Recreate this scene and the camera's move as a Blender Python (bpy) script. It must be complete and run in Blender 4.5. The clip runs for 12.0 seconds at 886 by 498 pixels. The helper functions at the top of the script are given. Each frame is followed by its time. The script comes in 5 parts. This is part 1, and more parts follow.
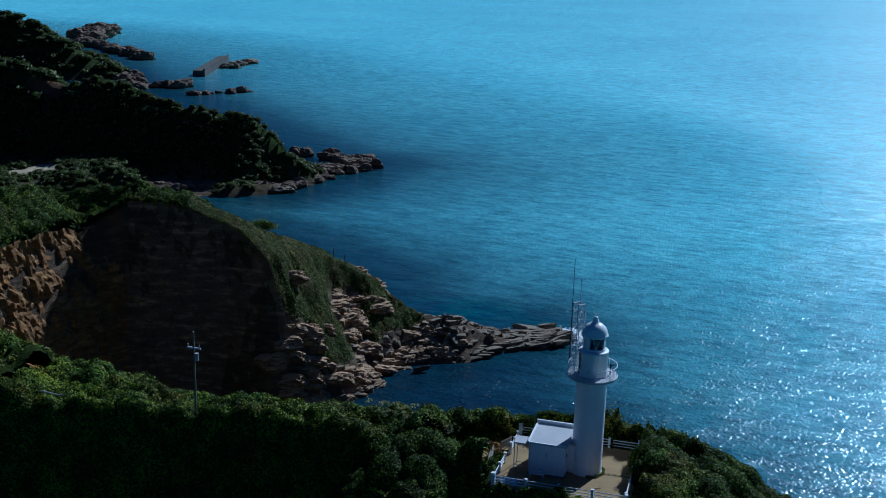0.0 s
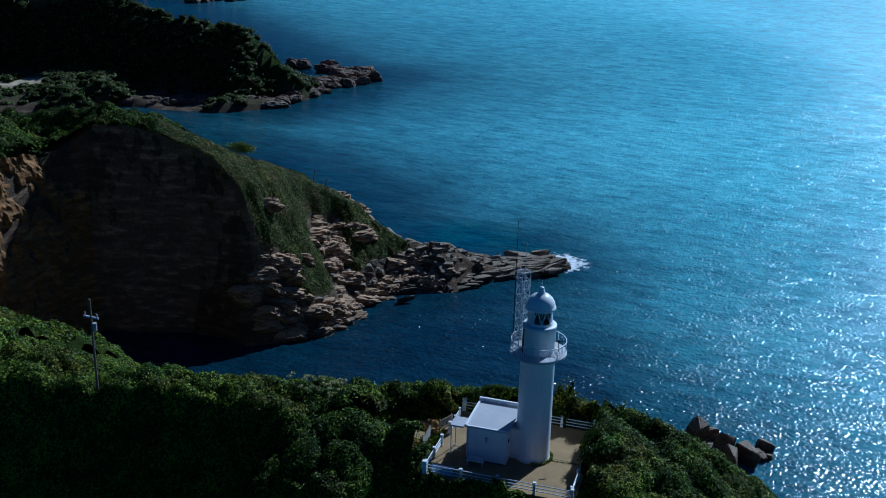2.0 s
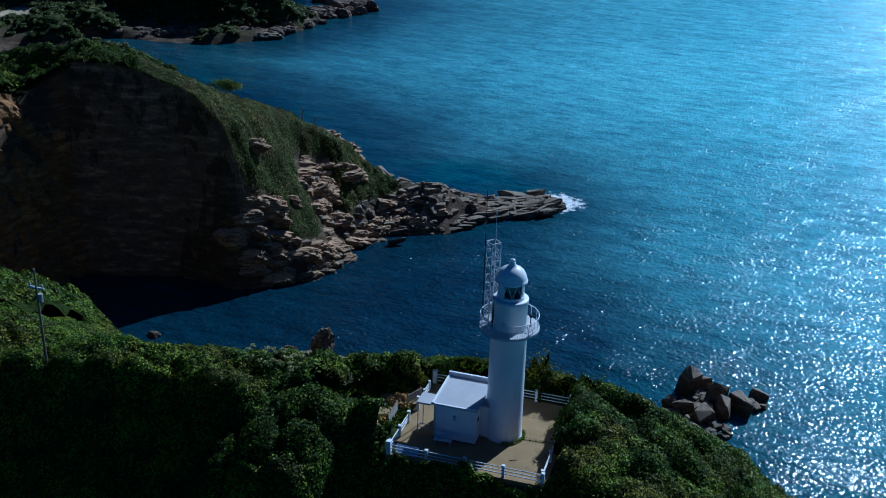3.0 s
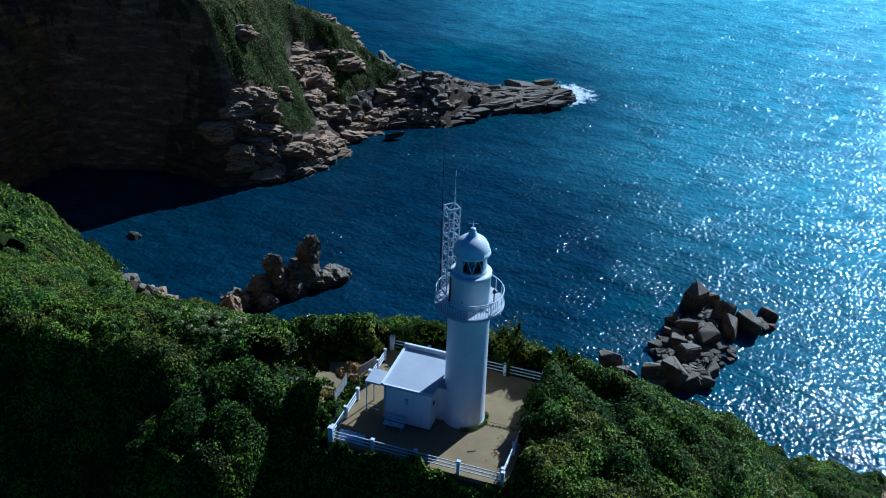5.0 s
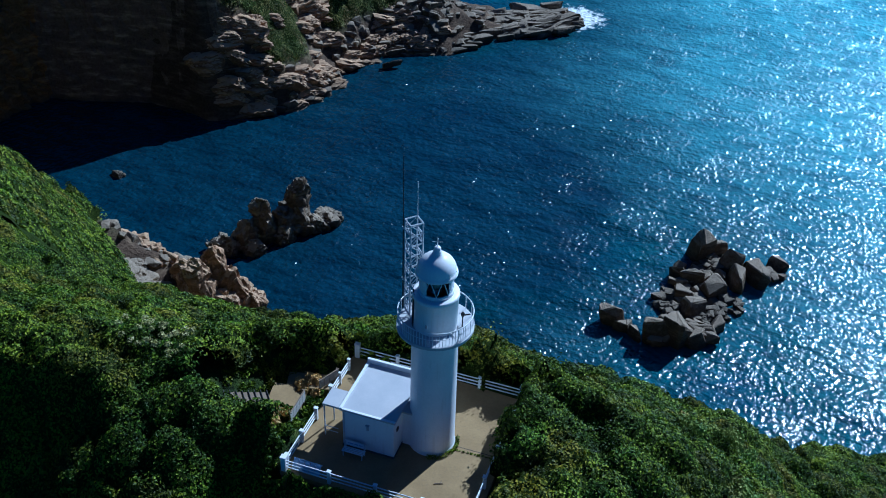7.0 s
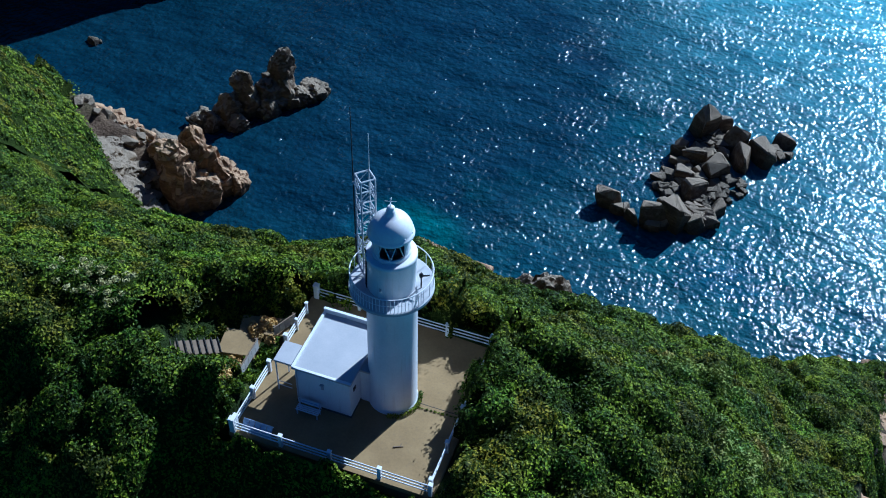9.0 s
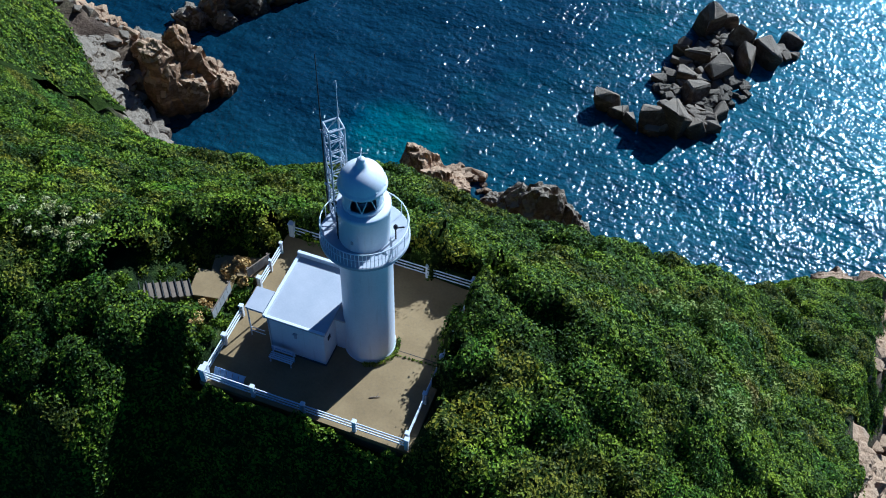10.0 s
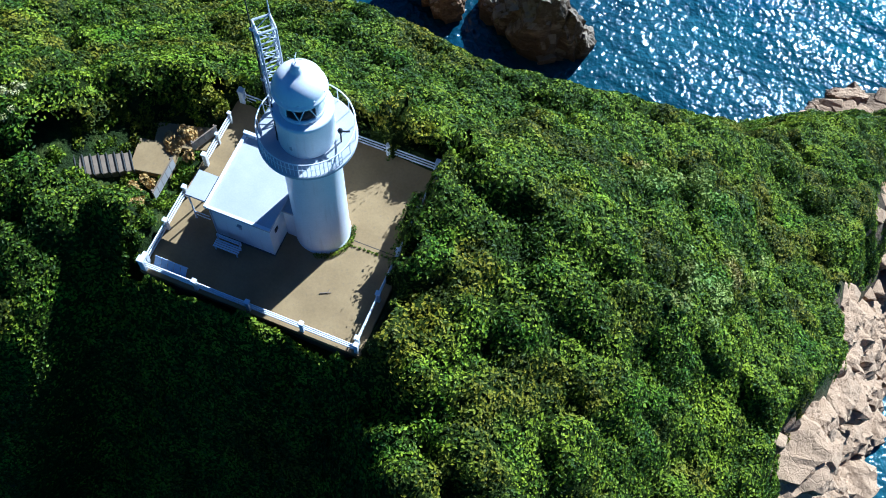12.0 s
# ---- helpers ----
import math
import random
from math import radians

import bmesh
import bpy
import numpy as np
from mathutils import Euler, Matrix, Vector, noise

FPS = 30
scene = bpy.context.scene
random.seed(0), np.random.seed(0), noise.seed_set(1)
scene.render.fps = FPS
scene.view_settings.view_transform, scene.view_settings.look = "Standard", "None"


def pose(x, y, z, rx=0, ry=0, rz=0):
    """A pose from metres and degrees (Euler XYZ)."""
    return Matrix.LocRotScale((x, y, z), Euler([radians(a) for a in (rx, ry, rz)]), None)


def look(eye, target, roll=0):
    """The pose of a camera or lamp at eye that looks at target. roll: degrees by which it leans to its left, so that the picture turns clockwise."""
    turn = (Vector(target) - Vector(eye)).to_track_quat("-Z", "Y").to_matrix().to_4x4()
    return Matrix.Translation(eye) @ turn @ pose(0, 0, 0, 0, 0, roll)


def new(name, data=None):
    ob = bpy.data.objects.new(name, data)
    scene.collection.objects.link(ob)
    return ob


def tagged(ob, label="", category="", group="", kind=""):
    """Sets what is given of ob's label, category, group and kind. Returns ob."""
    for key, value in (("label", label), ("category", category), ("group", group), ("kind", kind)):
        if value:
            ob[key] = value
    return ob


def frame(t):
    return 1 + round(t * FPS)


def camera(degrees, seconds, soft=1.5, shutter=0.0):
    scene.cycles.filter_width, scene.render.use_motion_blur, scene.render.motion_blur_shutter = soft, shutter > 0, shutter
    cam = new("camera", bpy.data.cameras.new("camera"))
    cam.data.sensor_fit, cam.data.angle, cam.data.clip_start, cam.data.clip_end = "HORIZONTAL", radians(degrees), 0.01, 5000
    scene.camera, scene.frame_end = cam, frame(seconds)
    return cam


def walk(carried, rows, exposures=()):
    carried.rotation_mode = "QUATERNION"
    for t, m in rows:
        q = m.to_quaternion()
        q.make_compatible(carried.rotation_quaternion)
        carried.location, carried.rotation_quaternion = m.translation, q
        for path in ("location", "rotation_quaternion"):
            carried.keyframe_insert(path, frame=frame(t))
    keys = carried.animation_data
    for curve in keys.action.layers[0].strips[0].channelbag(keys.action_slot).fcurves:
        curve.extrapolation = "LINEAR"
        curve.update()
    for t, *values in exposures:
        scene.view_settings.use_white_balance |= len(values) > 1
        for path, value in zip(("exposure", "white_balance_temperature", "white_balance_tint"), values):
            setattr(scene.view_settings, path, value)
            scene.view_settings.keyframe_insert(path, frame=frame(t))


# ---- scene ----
cam = camera(44.0, 12.0, soft=1.0)
PATH = [
    (0, (19.461, -92.151, 46.636), (18.789, -90.344, 46.105), 1.6),
    (0.5, (20.18, -88.243, 46.7), (19.498, -86.442, 46.159), 1.5),
    (1, (20.685, -84.337, 46.803), (20.001, -82.55, 46.219), 1.5),
    (1.5, (21.053, -80.425, 46.946), (20.371, -78.657, 46.308), 1.5),
    (2, (21.425, -76.914, 47.387), (20.747, -75.165, 46.694), 1.5),
    (2.5, (21.632, -73.286, 47.81), (20.961, -71.559, 47.056), 1.5),
    (3, (21.798, -69.83, 48.354), (21.133, -68.129, 47.538), 1.5),
    (3.2, (21.807, -68.513, 48.542), (21.144, -66.822, 47.705), 1.7),
    (5, (20.842, -55.635, 49.272), (20.192, -54.051, 48.24), 2.0),
    (5.5, (20.488, -52.784, 49.644), (19.842, -51.233, 48.56), 2.1),
    (6, (20.12, -49.942, 49.961), (19.481, -48.421, 48.83), 2.0),
    (6.5, (19.878, -47.731, 50.635), (19.245, -46.228, 49.478), 2.1),
    (6.7, (19.651, -46.55, 50.569), (19.018, -45.053, 49.404), 2.0),
    (8.3, (18.621, -38.881, 51.687), (18.027, -37.49, 50.378), 1.7),
    (8.5, (18.504, -37.898, 51.614), (17.918, -36.532, 50.276), 1.8),
    (9, (18.09, -35.461, 51.659), (17.53, -34.156, 50.25), 1.9),
    (9.5, (17.747, -32.969, 51.874), (17.216, -31.734, 50.393), 2.0),
    (10, (17.362, -30.568, 51.918), (16.868, -29.414, 50.362), 2.1),
    (10.5, (16.982, -28.096, 51.938), (16.529, -27.032, 50.307), 2.3),
    (11, (16.639, -25.601, 51.989), (16.228, -24.632, 50.288), 2.4),
    (11.5, (16.39, -23.162, 52.064), (16.018, -22.286, 50.305), 2.6),
    (12, (16.116, -20.75, 52.11), (15.77, -19.966, 50.302), 3.1),
]
walk(cam, [(t, look(eye, target, roll)) for t, eye, target, roll in PATH],
     [(0.0, -0.42, 4550.0, 6.0), (3.0, -0.25, 4400.0, 6.0), (5.0, 0.05, 4300.0, 4.0), (8.5, 0.28, 4450.0, 6.0), (10.5, 0.58, 4650.0, 6.0), (11.5, 0.84, 4650.0, 6.0), (12.0, 1.1, 4650.0, 6.0)])

# ---- world, sun, exposure ----
SUN_AZ, SUN_EL = 16.5, 37.0
world = bpy.data.worlds.new("sky")
scene.world = world
world.use_nodes = True
wn, wl = world.node_tree.nodes, world.node_tree.links
sky = wn.new("ShaderNodeTexSky")
sky.sky_type = "NISHITA"
sky.sun_disc = False
sky.sun_elevation, sky.sun_rotation = radians(SUN_EL), radians(SUN_AZ)
sky.altitude, sky.air_density, sky.dust_density, sky.ozone_density = 50, 1.0, 1.2, 4.0
tone = wn.new("ShaderNodeMix")
tone.data_type, tone.blend_type = "RGBA", "MULTIPLY"
tone.inputs[0].default_value, tone.inputs[7].default_value = 1.0, (0.48, 0.88, 1.46, 1)
wl.new(sky.outputs[0], tone.inputs[6])
wl.new(tone.outputs[2], wn["Background"].inputs[0])
wn["Background"].inputs[1].default_value = 0.019
sun_dir = Vector((math.sin(radians(SUN_AZ)) * math.cos(radians(SUN_EL)), math.cos(radians(SUN_AZ)) * math.cos(radians(SUN_EL)), math.sin(radians(SUN_EL))))
sun = new("sun", bpy.data.lights.new("sun", "SUN"))
sun.data.energy, sun.data.angle, sun.data.color = 5.0, radians(0.53), (1.0, 0.95, 0.86)
sun.matrix_world = look(sun_dir * 200, (0, 0, 0))

SEA = -52.1


# ---- node helpers and materials ----
def material(name, rough=0.8, metal=0.0, spec=0.3):
    m = bpy.data.materials.new(name)
    m.use_nodes = True
    n, l = m.node_tree.nodes, m.node_tree.links
    b = n["Principled BSDF"]
    b.inputs["Roughness"].default_value, b.inputs["Metallic"].default_value = rough, metal
    b.inputs["Specular IOR Level"].default_value = spec
    return m, n, l, b


def world_coords(n, l, scale=(1, 1, 1)):
    g, mp = n.new("ShaderNodeNewGeometry"), n.new("ShaderNodeMapping")
    mp.inputs["Scale"].default_value = scale
    l.new(g.outputs["Position"], mp.inputs[0])
    return mp.outputs[0]


def noise_tex(n, l, vec, scale, detail=4.0, rough=0.55):
    t = n.new("ShaderNodeTexNoise")
    t.inputs["Scale"].default_value, t.inputs["Detail"].default_value, t.inputs["Roughness"].default_value = scale, detail, rough
    l.new(vec, t.inputs["Vector"])
    return t.outputs["Fac"]


def ramp(n, l, fac, stops):
    r = n.new("ShaderNodeValToRGB")
    e = r.color_ramp.elements
    while len(e) < len(stops):
        e.new(0.5)
    for k, (p, c) in enumerate(stops):
        e[k].position, e[k].color = p, (*c, 1)
    l.new(fac, r.inputs[0])
    return r.outputs[0]


def mix(n, l, fac, a, b, mode="MIX"):
    x = n.new("ShaderNodeMix")
    x.data_type, x.blend_type = "RGBA", mode
    for sock, v in ((x.inputs[0], fac), (x.inputs[6], a), (x.inputs[7], b)):
        if isinstance(v, (int, float)):
            sock.default_value = v
        elif isinstance(v, tuple):
            sock.default_value = (*v, 1)
        else:
            l.new(v, sock)
    return x.outputs[2]


def maths(n, l, op, a, b=0.0, clamp=False):
    x = n.new("ShaderNodeMath")
    x.operation, x.use_clamp = op, clamp
    for sock, v in zip(x.inputs, (a, b)):
        if isinstance(v, (int, float)):
            sock.default_value = v
        else:
            l.new(v, sock)
    return x.outputs[0]


def bump(n, l, b, height, strength, distance=0.05, below=None):
    x = n.new("ShaderNodeBump")
    x.inputs["Strength"].default_value, x.inputs["Distance"].default_value = strength, distance
    l.new(height, x.inputs["Height"])
    if below is not None:
        l.new(below, x.inputs["Normal"])
    if b is not None:
        l.new(x.outputs[0], b.inputs["Normal"])
    return x.outputs[0]


def attribute(n, name):
    a = n.new("ShaderNodeAttribute")
    a.attribute_name = name
    return a.outputs["Fac"]


def painted(name, low, high, rough=0.5, grain=3.0, relief=0.1, dirt=None):
    """Paint, plaster or concrete: two scales of mottling, optional run-down dirt."""
    m, n, l, b = material(name, rough)
    v = world_coords(n, l)
    big, fine = noise_tex(n, l, v, 0.6 * grain, 5), noise_tex(n, l, v, 9 * grain, 6, 0.7)
    c = ramp(n, l, big, [(0.3, low), (0.7, high)])
    c = mix(n, l, 0.18, c, ramp(n, l, fine, [(0.35, tuple(0.6 * k for k in low)), (0.65, high)]))
    if dirt:
        streak = noise_tex(n, l, world_coords(n, l, (5, 5, 0.35)), 1.0, 4, 0.6)
        c = mix(n, l, maths(n, l, "MULTIPLY", ramp(n, l, streak, [(0.56, (0, 0, 0)), (0.78, (1, 1, 1))]), 0.45), c, dirt)
    l.new(c, b.inputs["Base Color"])
    bump(n, l, b, fine, relief, 0.02)
    return m


WHITE = painted("white_paint", (0.72, 0.74, 0.75), (0.82, 0.83, 0.83), 0.42, 1.0, 0.06, (0.5, 0.48, 0.43))
ROOF_WHITE = painted("roof_paint", (0.40, 0.41, 0.43), (0.48, 0.48, 0.49), 0.6, 1.4, 0.1)
DOME_WHITE = painted("dome_paint", (0.76, 0.77, 0.78), (0.84, 0.84, 0.84), 0.3, 1.0, 0.03)
DECK_GREY = painted("deck_paint", (0.40, 0.41, 0.43), (0.50, 0.51, 0.52), 0.6, 1.5, 0.1)
CONCRETE = painted("concrete", (0.22, 0.148, 0.066), (0.35, 0.245, 0.112), 0.9, 0.7, 0.25, (0.15, 0.12, 0.09))
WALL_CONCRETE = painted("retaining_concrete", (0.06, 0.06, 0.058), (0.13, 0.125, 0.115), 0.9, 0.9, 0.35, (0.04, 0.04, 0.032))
METAL = painted("galvanised_steel", (0.45, 0.47, 0.50), (0.58, 0.6, 0.62), 0.45, 3.0, 0.05)
BLACK = painted("black_rubber", (0.02, 0.02, 0.022), (0.035, 0.035, 0.04), 0.6, 3.0, 0.05)
WOOD = painted("weathered_wood", (0.16, 0.12, 0.08), (0.26, 0.2, 0.14), 0.85, 2.0, 0.3)
POLE_GREY = painted("pole_concrete", (0.34, 0.33, 0.31), (0.45, 0.44, 0.42), 0.8, 2.0, 0.15)
BLUE_PANEL = painted("panel_blue", (0.30, 0.41, 0.6), (0.38, 0.5, 0.7), 0.35, 2.0, 0.03)
PIER_CONCRETE = painted("pier_concrete", (0.05, 0.048, 0.045), (0.10, 0.095, 0.085), 0.9, 0.1, 0.3)

# lantern glass
GLASS, n, l, b = material("lantern_glass", 0.03, 0.0, 0.5)
b.inputs["Transmission Weight"].default_value = 1.0
b.inputs["IOR"].default_value = 1.1
b.inputs["Base Color"].default_value = (0.85, 0.93, 0.92, 1)

LENS, n, l, b = material("lens_glass", 0.15, 0.0, 0.6)
b.inputs["Base Color"].default_value = (0.16, 0.22, 0.2, 1)


def rock_colours(n, l, v):
    strata = noise_tex(n, l, world_coords(n, l, (0.25, 0.25, 1.1)), 0.9, 6, 0.6)
    mid, fine = noise_tex(n, l, v, 0.35, 5, 0.6), noise_tex(n, l, v, 2.4, 6, 0.7)
    c = ramp(n, l, strata, [(0.34, (0.035, 0.027, 0.021)), (0.52, (0.12, 0.09, 0.064)), (0.68, (0.48, 0.39, 0.275))])
    c = mix(n, l, ramp(n, l, mid, [(0.42, (0, 0, 0)), (0.66, (0.7, 0.7, 0.7))]), c, (0.15, 0.105, 0.075))
    c = mix(n, l, 0.3, c, ramp(n, l, fine, [(0.3, (0.03, 0.024, 0.02)), (0.7, (0.42, 0.36, 0.28))]))
    crack = n.new("ShaderNodeTexVoronoi")
    crack.feature = "DISTANCE_TO_EDGE"
    crack.inputs["Scale"].default_value = 1.1
    l.new(world_coords(n, l, (1.0, 1.0, 0.35)), crack.inputs["Vector"])
    height = maths(n, l, "ADD", maths(n, l, "MULTIPLY", fine, 1.0), maths(n, l, "ADD", maths(n, l, "MULTIPLY", strata, 1.2), maths(n, l, "MULTIPLY", maths(n, l, "MINIMUM", maths(n, l, "MULTIPLY", crack.outputs[0], 9.0), 0.5), 0.35)))
    return c, height


def rock_material(name, tint, wet_height, top_light_colour=(0.34, 0.28, 0.19), top_light_most=0.8):
    """Broken sea rock with a wet, weed-dark band at the waterline."""
    m, n, l, b = material(name, 0.85, 0.0, 0.25)
    v = world_coords(n, l)
    c, height = rock_colours(n, l, v)
    c = mix(n, l, 1.0, c, tint, "MULTIPLY")
    # sunlight painted on upward faces as a paler tone, broken up by noise
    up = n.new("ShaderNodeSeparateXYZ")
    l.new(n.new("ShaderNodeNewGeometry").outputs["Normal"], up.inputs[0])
    top_light = maths(n, l, "MULTIPLY", maths(n, l, "ADD", up.outputs[2], maths(n, l, "MULTIPLY", noise_tex(n, l, v, 0.9, 5, 0.65), 1.6)), 0.5)
    top_light = ramp(n, l, top_light, [(0.52, (0, 0, 0)), (0.72, (top_light_most, top_light_most, top_light_most))])
    c = mix(n, l, top_light, c, top_light_colour)
    wet = n.new("ShaderNodeSeparateXYZ")
    l.new(v, wet.inputs[0])
    tide = maths(n, l, "SUBTRACT", maths(n, l, "ADD", wet.outputs[2], maths(n, l, "MULTIPLY", noise_tex(n, l, v, 0.5), 1.6)), SEA + wet_height)
    c = mix(n, l, maths(n, l, "MULTIPLY", tide, 0.7, True), mix(n, l, 0.75, c, (0.03, 0.028, 0.022)), c)
    l.new(c, b.inputs["Base Color"])
    chips = noise_tex(n, l, v, 5.0, 5, 0.75)
    bump(n, l, b, chips, 0.6, 0.14, bump(n, l, None, height, 0.7, 0.25))
    return m


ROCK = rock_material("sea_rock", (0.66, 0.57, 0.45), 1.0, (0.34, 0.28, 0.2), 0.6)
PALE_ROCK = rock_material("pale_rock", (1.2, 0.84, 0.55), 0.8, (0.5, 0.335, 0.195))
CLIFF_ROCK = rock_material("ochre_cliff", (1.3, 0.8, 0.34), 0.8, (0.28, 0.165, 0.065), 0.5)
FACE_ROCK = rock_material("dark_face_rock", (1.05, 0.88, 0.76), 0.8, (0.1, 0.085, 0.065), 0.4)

GROUND, n, l, b = material("headland_ground", 0.95, 0.0, 0.15)
v = world_coords(n, l)
c, height = rock_colours(n, l, v)
c = mix(n, l, 1.0, c, (0.58, 0.5, 0.43), "MULTIPLY")
c = mix(n, l, attribute(n, "rust"), c, ramp(n, l, noise_tex(n, l, v, 0.5), [(0.35, (0.28, 0.09, 0.025)), (0.7, (0.46, 0.2, 0.07))]))
soil = ramp(n, l, noise_tex(n, l, v, 0.8, 6), [(0.35, (0.014, 0.024, 0.006)), (0.55, (0.035, 0.058, 0.009)), (0.72, (0.08, 0.095, 0.02)), (0.85, (0.10, 0.075, 0.035))])
c = mix(n, l, attribute(n, "green"), c, soil)
c = mix(n, l, attribute(n, "sand"), c, ramp(n, l, noise_tex(n, l, v, 0.3), [(0.4, (0.36, 0.29, 0.18)), (0.7, (0.5, 0.43, 0.3))]))
l.new(c, b.inputs["Base Color"])
undergrowth = maths(n, l, "MULTIPLY", noise_tex(n, l, v, 3.0, 5, 0.75), maths(n, l, "MULTIPLY", attribute(n, "green"), 1.6))
bump(n, l, b, maths(n, l, "ADD", undergrowth, maths(n, l, "MULTIPLY", height, maths(n, l, "SUBTRACT", 1.0, attribute(n, "green")))), 0.9, 0.4)


def leaf_material(name, dark, mid, pale, through_colour, spread=1.0, kinds=True):
    m, n, l, b = material(name, 0.55, 0.0, 0.15)
    g = n.new("ShaderNodeNewGeometry")
    v = world_coords(n, l)
    patch = noise_tex(n, l, v, 0.5, 3, 0.6)
    mixv = maths(n, l, "ADD", maths(n, l, "MULTIPLY", g.outputs["Random Per Island"], 0.34), maths(n, l, "MULTIPLY", maths(n, l, "ADD", maths(n, l, "MULTIPLY", patch, 0.85), maths(n, l, "MULTIPLY", noise_tex(n, l, v, 0.09, 3), 0.45)), spread))
    c = ramp(n, l, mixv, [(0.50, dark), (0.76, mid), (1.0, pale)])
    if kinds:
        kind_a, kind_b = noise_tex(n, l, v, 0.21, 2, 0.5), noise_tex(n, l, world_coords(n, l, (1.0, 1.0, 0.6)), 0.27, 2, 0.5)
        c = mix(n, l, ramp(n, l, kind_a, [(0.53, (0, 0, 0)), (0.63, (0.85, 0.85, 0.85))]), c, mix(n, l, 1.0, c, (0.95, 0.62, 0.95), "MULTIPLY"))
        c = mix(n, l, ramp(n, l, kind_b, [(0.57, (0, 0, 0)), (0.68, (0.8, 0.8, 0.8))]), c, mix(n, l, 1.0, c, (0.72, 1.0, 1.0), "MULTIPLY"))
        kind_c = noise_tex(n, l, v, 0.16, 3, 0.55)
        c = mix(n, l, ramp(n, l, kind_c, [(0.55, (0, 0, 0)), (0.64, (0.8, 0.8, 0.8))]), c, mix(n, l, 1.0, c, (1.5, 1.4, 1.1), "MULTIPLY"))
    l.new(c, b.inputs["Base Color"])
    tr = n.new("ShaderNodeBsdfTranslucent")
    l.new(mix(n, l, 0.55, c, through_colour), tr.inputs[0])
    mx = n.new("ShaderNodeMixShader")
    mx.inputs[0].default_value = 0.05
    l.new(b.outputs[0], mx.inputs[1])
    l.new(tr.outputs[0], mx.inputs[2])
    l.new(mx.outputs[0], n["Material Output"].inputs[0])
    return m


LEAF = leaf_material("evergreen_leaves", (0.010, 0.022, 0.002), (0.044, 0.086, 0.003), (0.205, 0.265, 0.008), (0.15, 0.22, 0.008))
GRASS_LEAF = leaf_material("slope_grass_blades", (0.04, 0.052, 0.008), (0.10, 0.112, 0.016), (0.21, 0.19, 0.045), (0.2, 0.2, 0.03))
# far woods: distance haze put into the leaf colour, paler and greyer
HAZY_LEAF = leaf_material("hazy_wood_leaves", (0.05, 0.072, 0.03), (0.11, 0.135, 0.05), (0.19, 0.19, 0.065), (0.1, 0.12, 0.025))
# solid filler inside the foliage; shade between the leaves put into its colour
SHADE_FILL, n, l, b = material("leaf_shade_fill", 0.9, 0.0, 0.05)
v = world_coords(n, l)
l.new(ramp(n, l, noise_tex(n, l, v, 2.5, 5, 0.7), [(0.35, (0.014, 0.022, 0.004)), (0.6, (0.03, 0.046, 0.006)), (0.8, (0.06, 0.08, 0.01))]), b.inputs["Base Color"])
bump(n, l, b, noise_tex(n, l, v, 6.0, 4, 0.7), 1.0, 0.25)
PALE_LEAF = leaf_material("pale_leaves", (0.07, 0.11, 0.02), (0.16, 0.21, 0.035), (0.30, 0.33, 0.07), (0.24, 0.28, 0.05))
FLOWER = leaf_material("cream_flowers", (0.26, 0.25, 0.08), (0.45, 0.43, 0.17), (0.6, 0.56, 0.28), (0.4, 0.4, 0.15), kinds=False)
DRY_LEAF = leaf_material("dry_grass", (0.28, 0.17, 0.05), (0.48, 0.31, 0.1), (0.6, 0.42, 0.16), (0.45, 0.3, 0.1), kinds=False)

WATER, n, l, b = material("sea_water", 0.10, 0.0, 0.5)
b.inputs["IOR"].default_value = 1.42
v = world_coords(n, l)
shallow = attribute(n, "shallow")
patches = noise_tex(n, l, v, 0.045, 5, 0.6)
# bright open sea: sky reflection and haze put into the base colour
deep = mix(n, l, attribute(n, "sky_sheen"), (0.006, 0.023, 0.042), ramp(n, l, noise_tex(n, l, v, 0.006, 3), [(0.3, (0.215, 0.64, 0.75)), (0.7, (0.27, 0.75, 0.84))]))
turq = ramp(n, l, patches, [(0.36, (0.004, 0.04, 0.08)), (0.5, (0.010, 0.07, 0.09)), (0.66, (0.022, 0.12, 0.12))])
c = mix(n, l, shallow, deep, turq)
# wave reflections painted into the water colour as light and dark streaks
ripple_shine = noise_tex(n, l, world_coords(n, l, (0.35, 1.0, 1.0)), 0.3, 5, 0.65)
c = mix(n, l, 1.0, c, ramp(n, l, ripple_shine, [(0.32, (0.62, 0.66, 0.7)), (0.68, (1.36, 1.32, 1.28))]), "MULTIPLY")
fine_ripple_shine = noise_tex(n, l, world_coords(n, l, (0.5, 1.0, 1.0)), 1.1, 3, 0.6)
c = mix(n, l, 1.0, c, ramp(n, l, fine_ripple_shine, [(0.34, (0.74, 0.76, 0.78)), (0.66, (1.26, 1.24, 1.22))]), "MULTIPLY")
foam_noise = maths(n, l, "ADD", noise_tex(n, l, v, 0.55, 8, 0.75), maths(n, l, "MULTIPLY", attribute(n, "foam"), 0.5))
foam = ramp(n, l, foam_noise, [(0.86, (0, 0, 0)), (1.0, (1, 1, 1))])
c = mix(n, l, foam, c, (0.75, 0.8, 0.82))
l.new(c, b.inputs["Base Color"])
open_sea = maths(n, l, "SUBTRACT", attribute(n, "sky_sheen"), 0.8, True)
choppy = maths(n, l, "MULTIPLY", maths(n, l, "MULTIPLY", open_sea, open_sea), 5.5)
l.new(maths(n, l, "ADD", maths(n, l, "ADD", 0.12, choppy), maths(n, l, "MULTIPLY", foam, 0.7)), b.inputs["Roughness"])
chop = noise_tex(n, l, world_coords(n, l, (1.0, 0.9, 1.0)), 1.35, 2.5, 0.4)
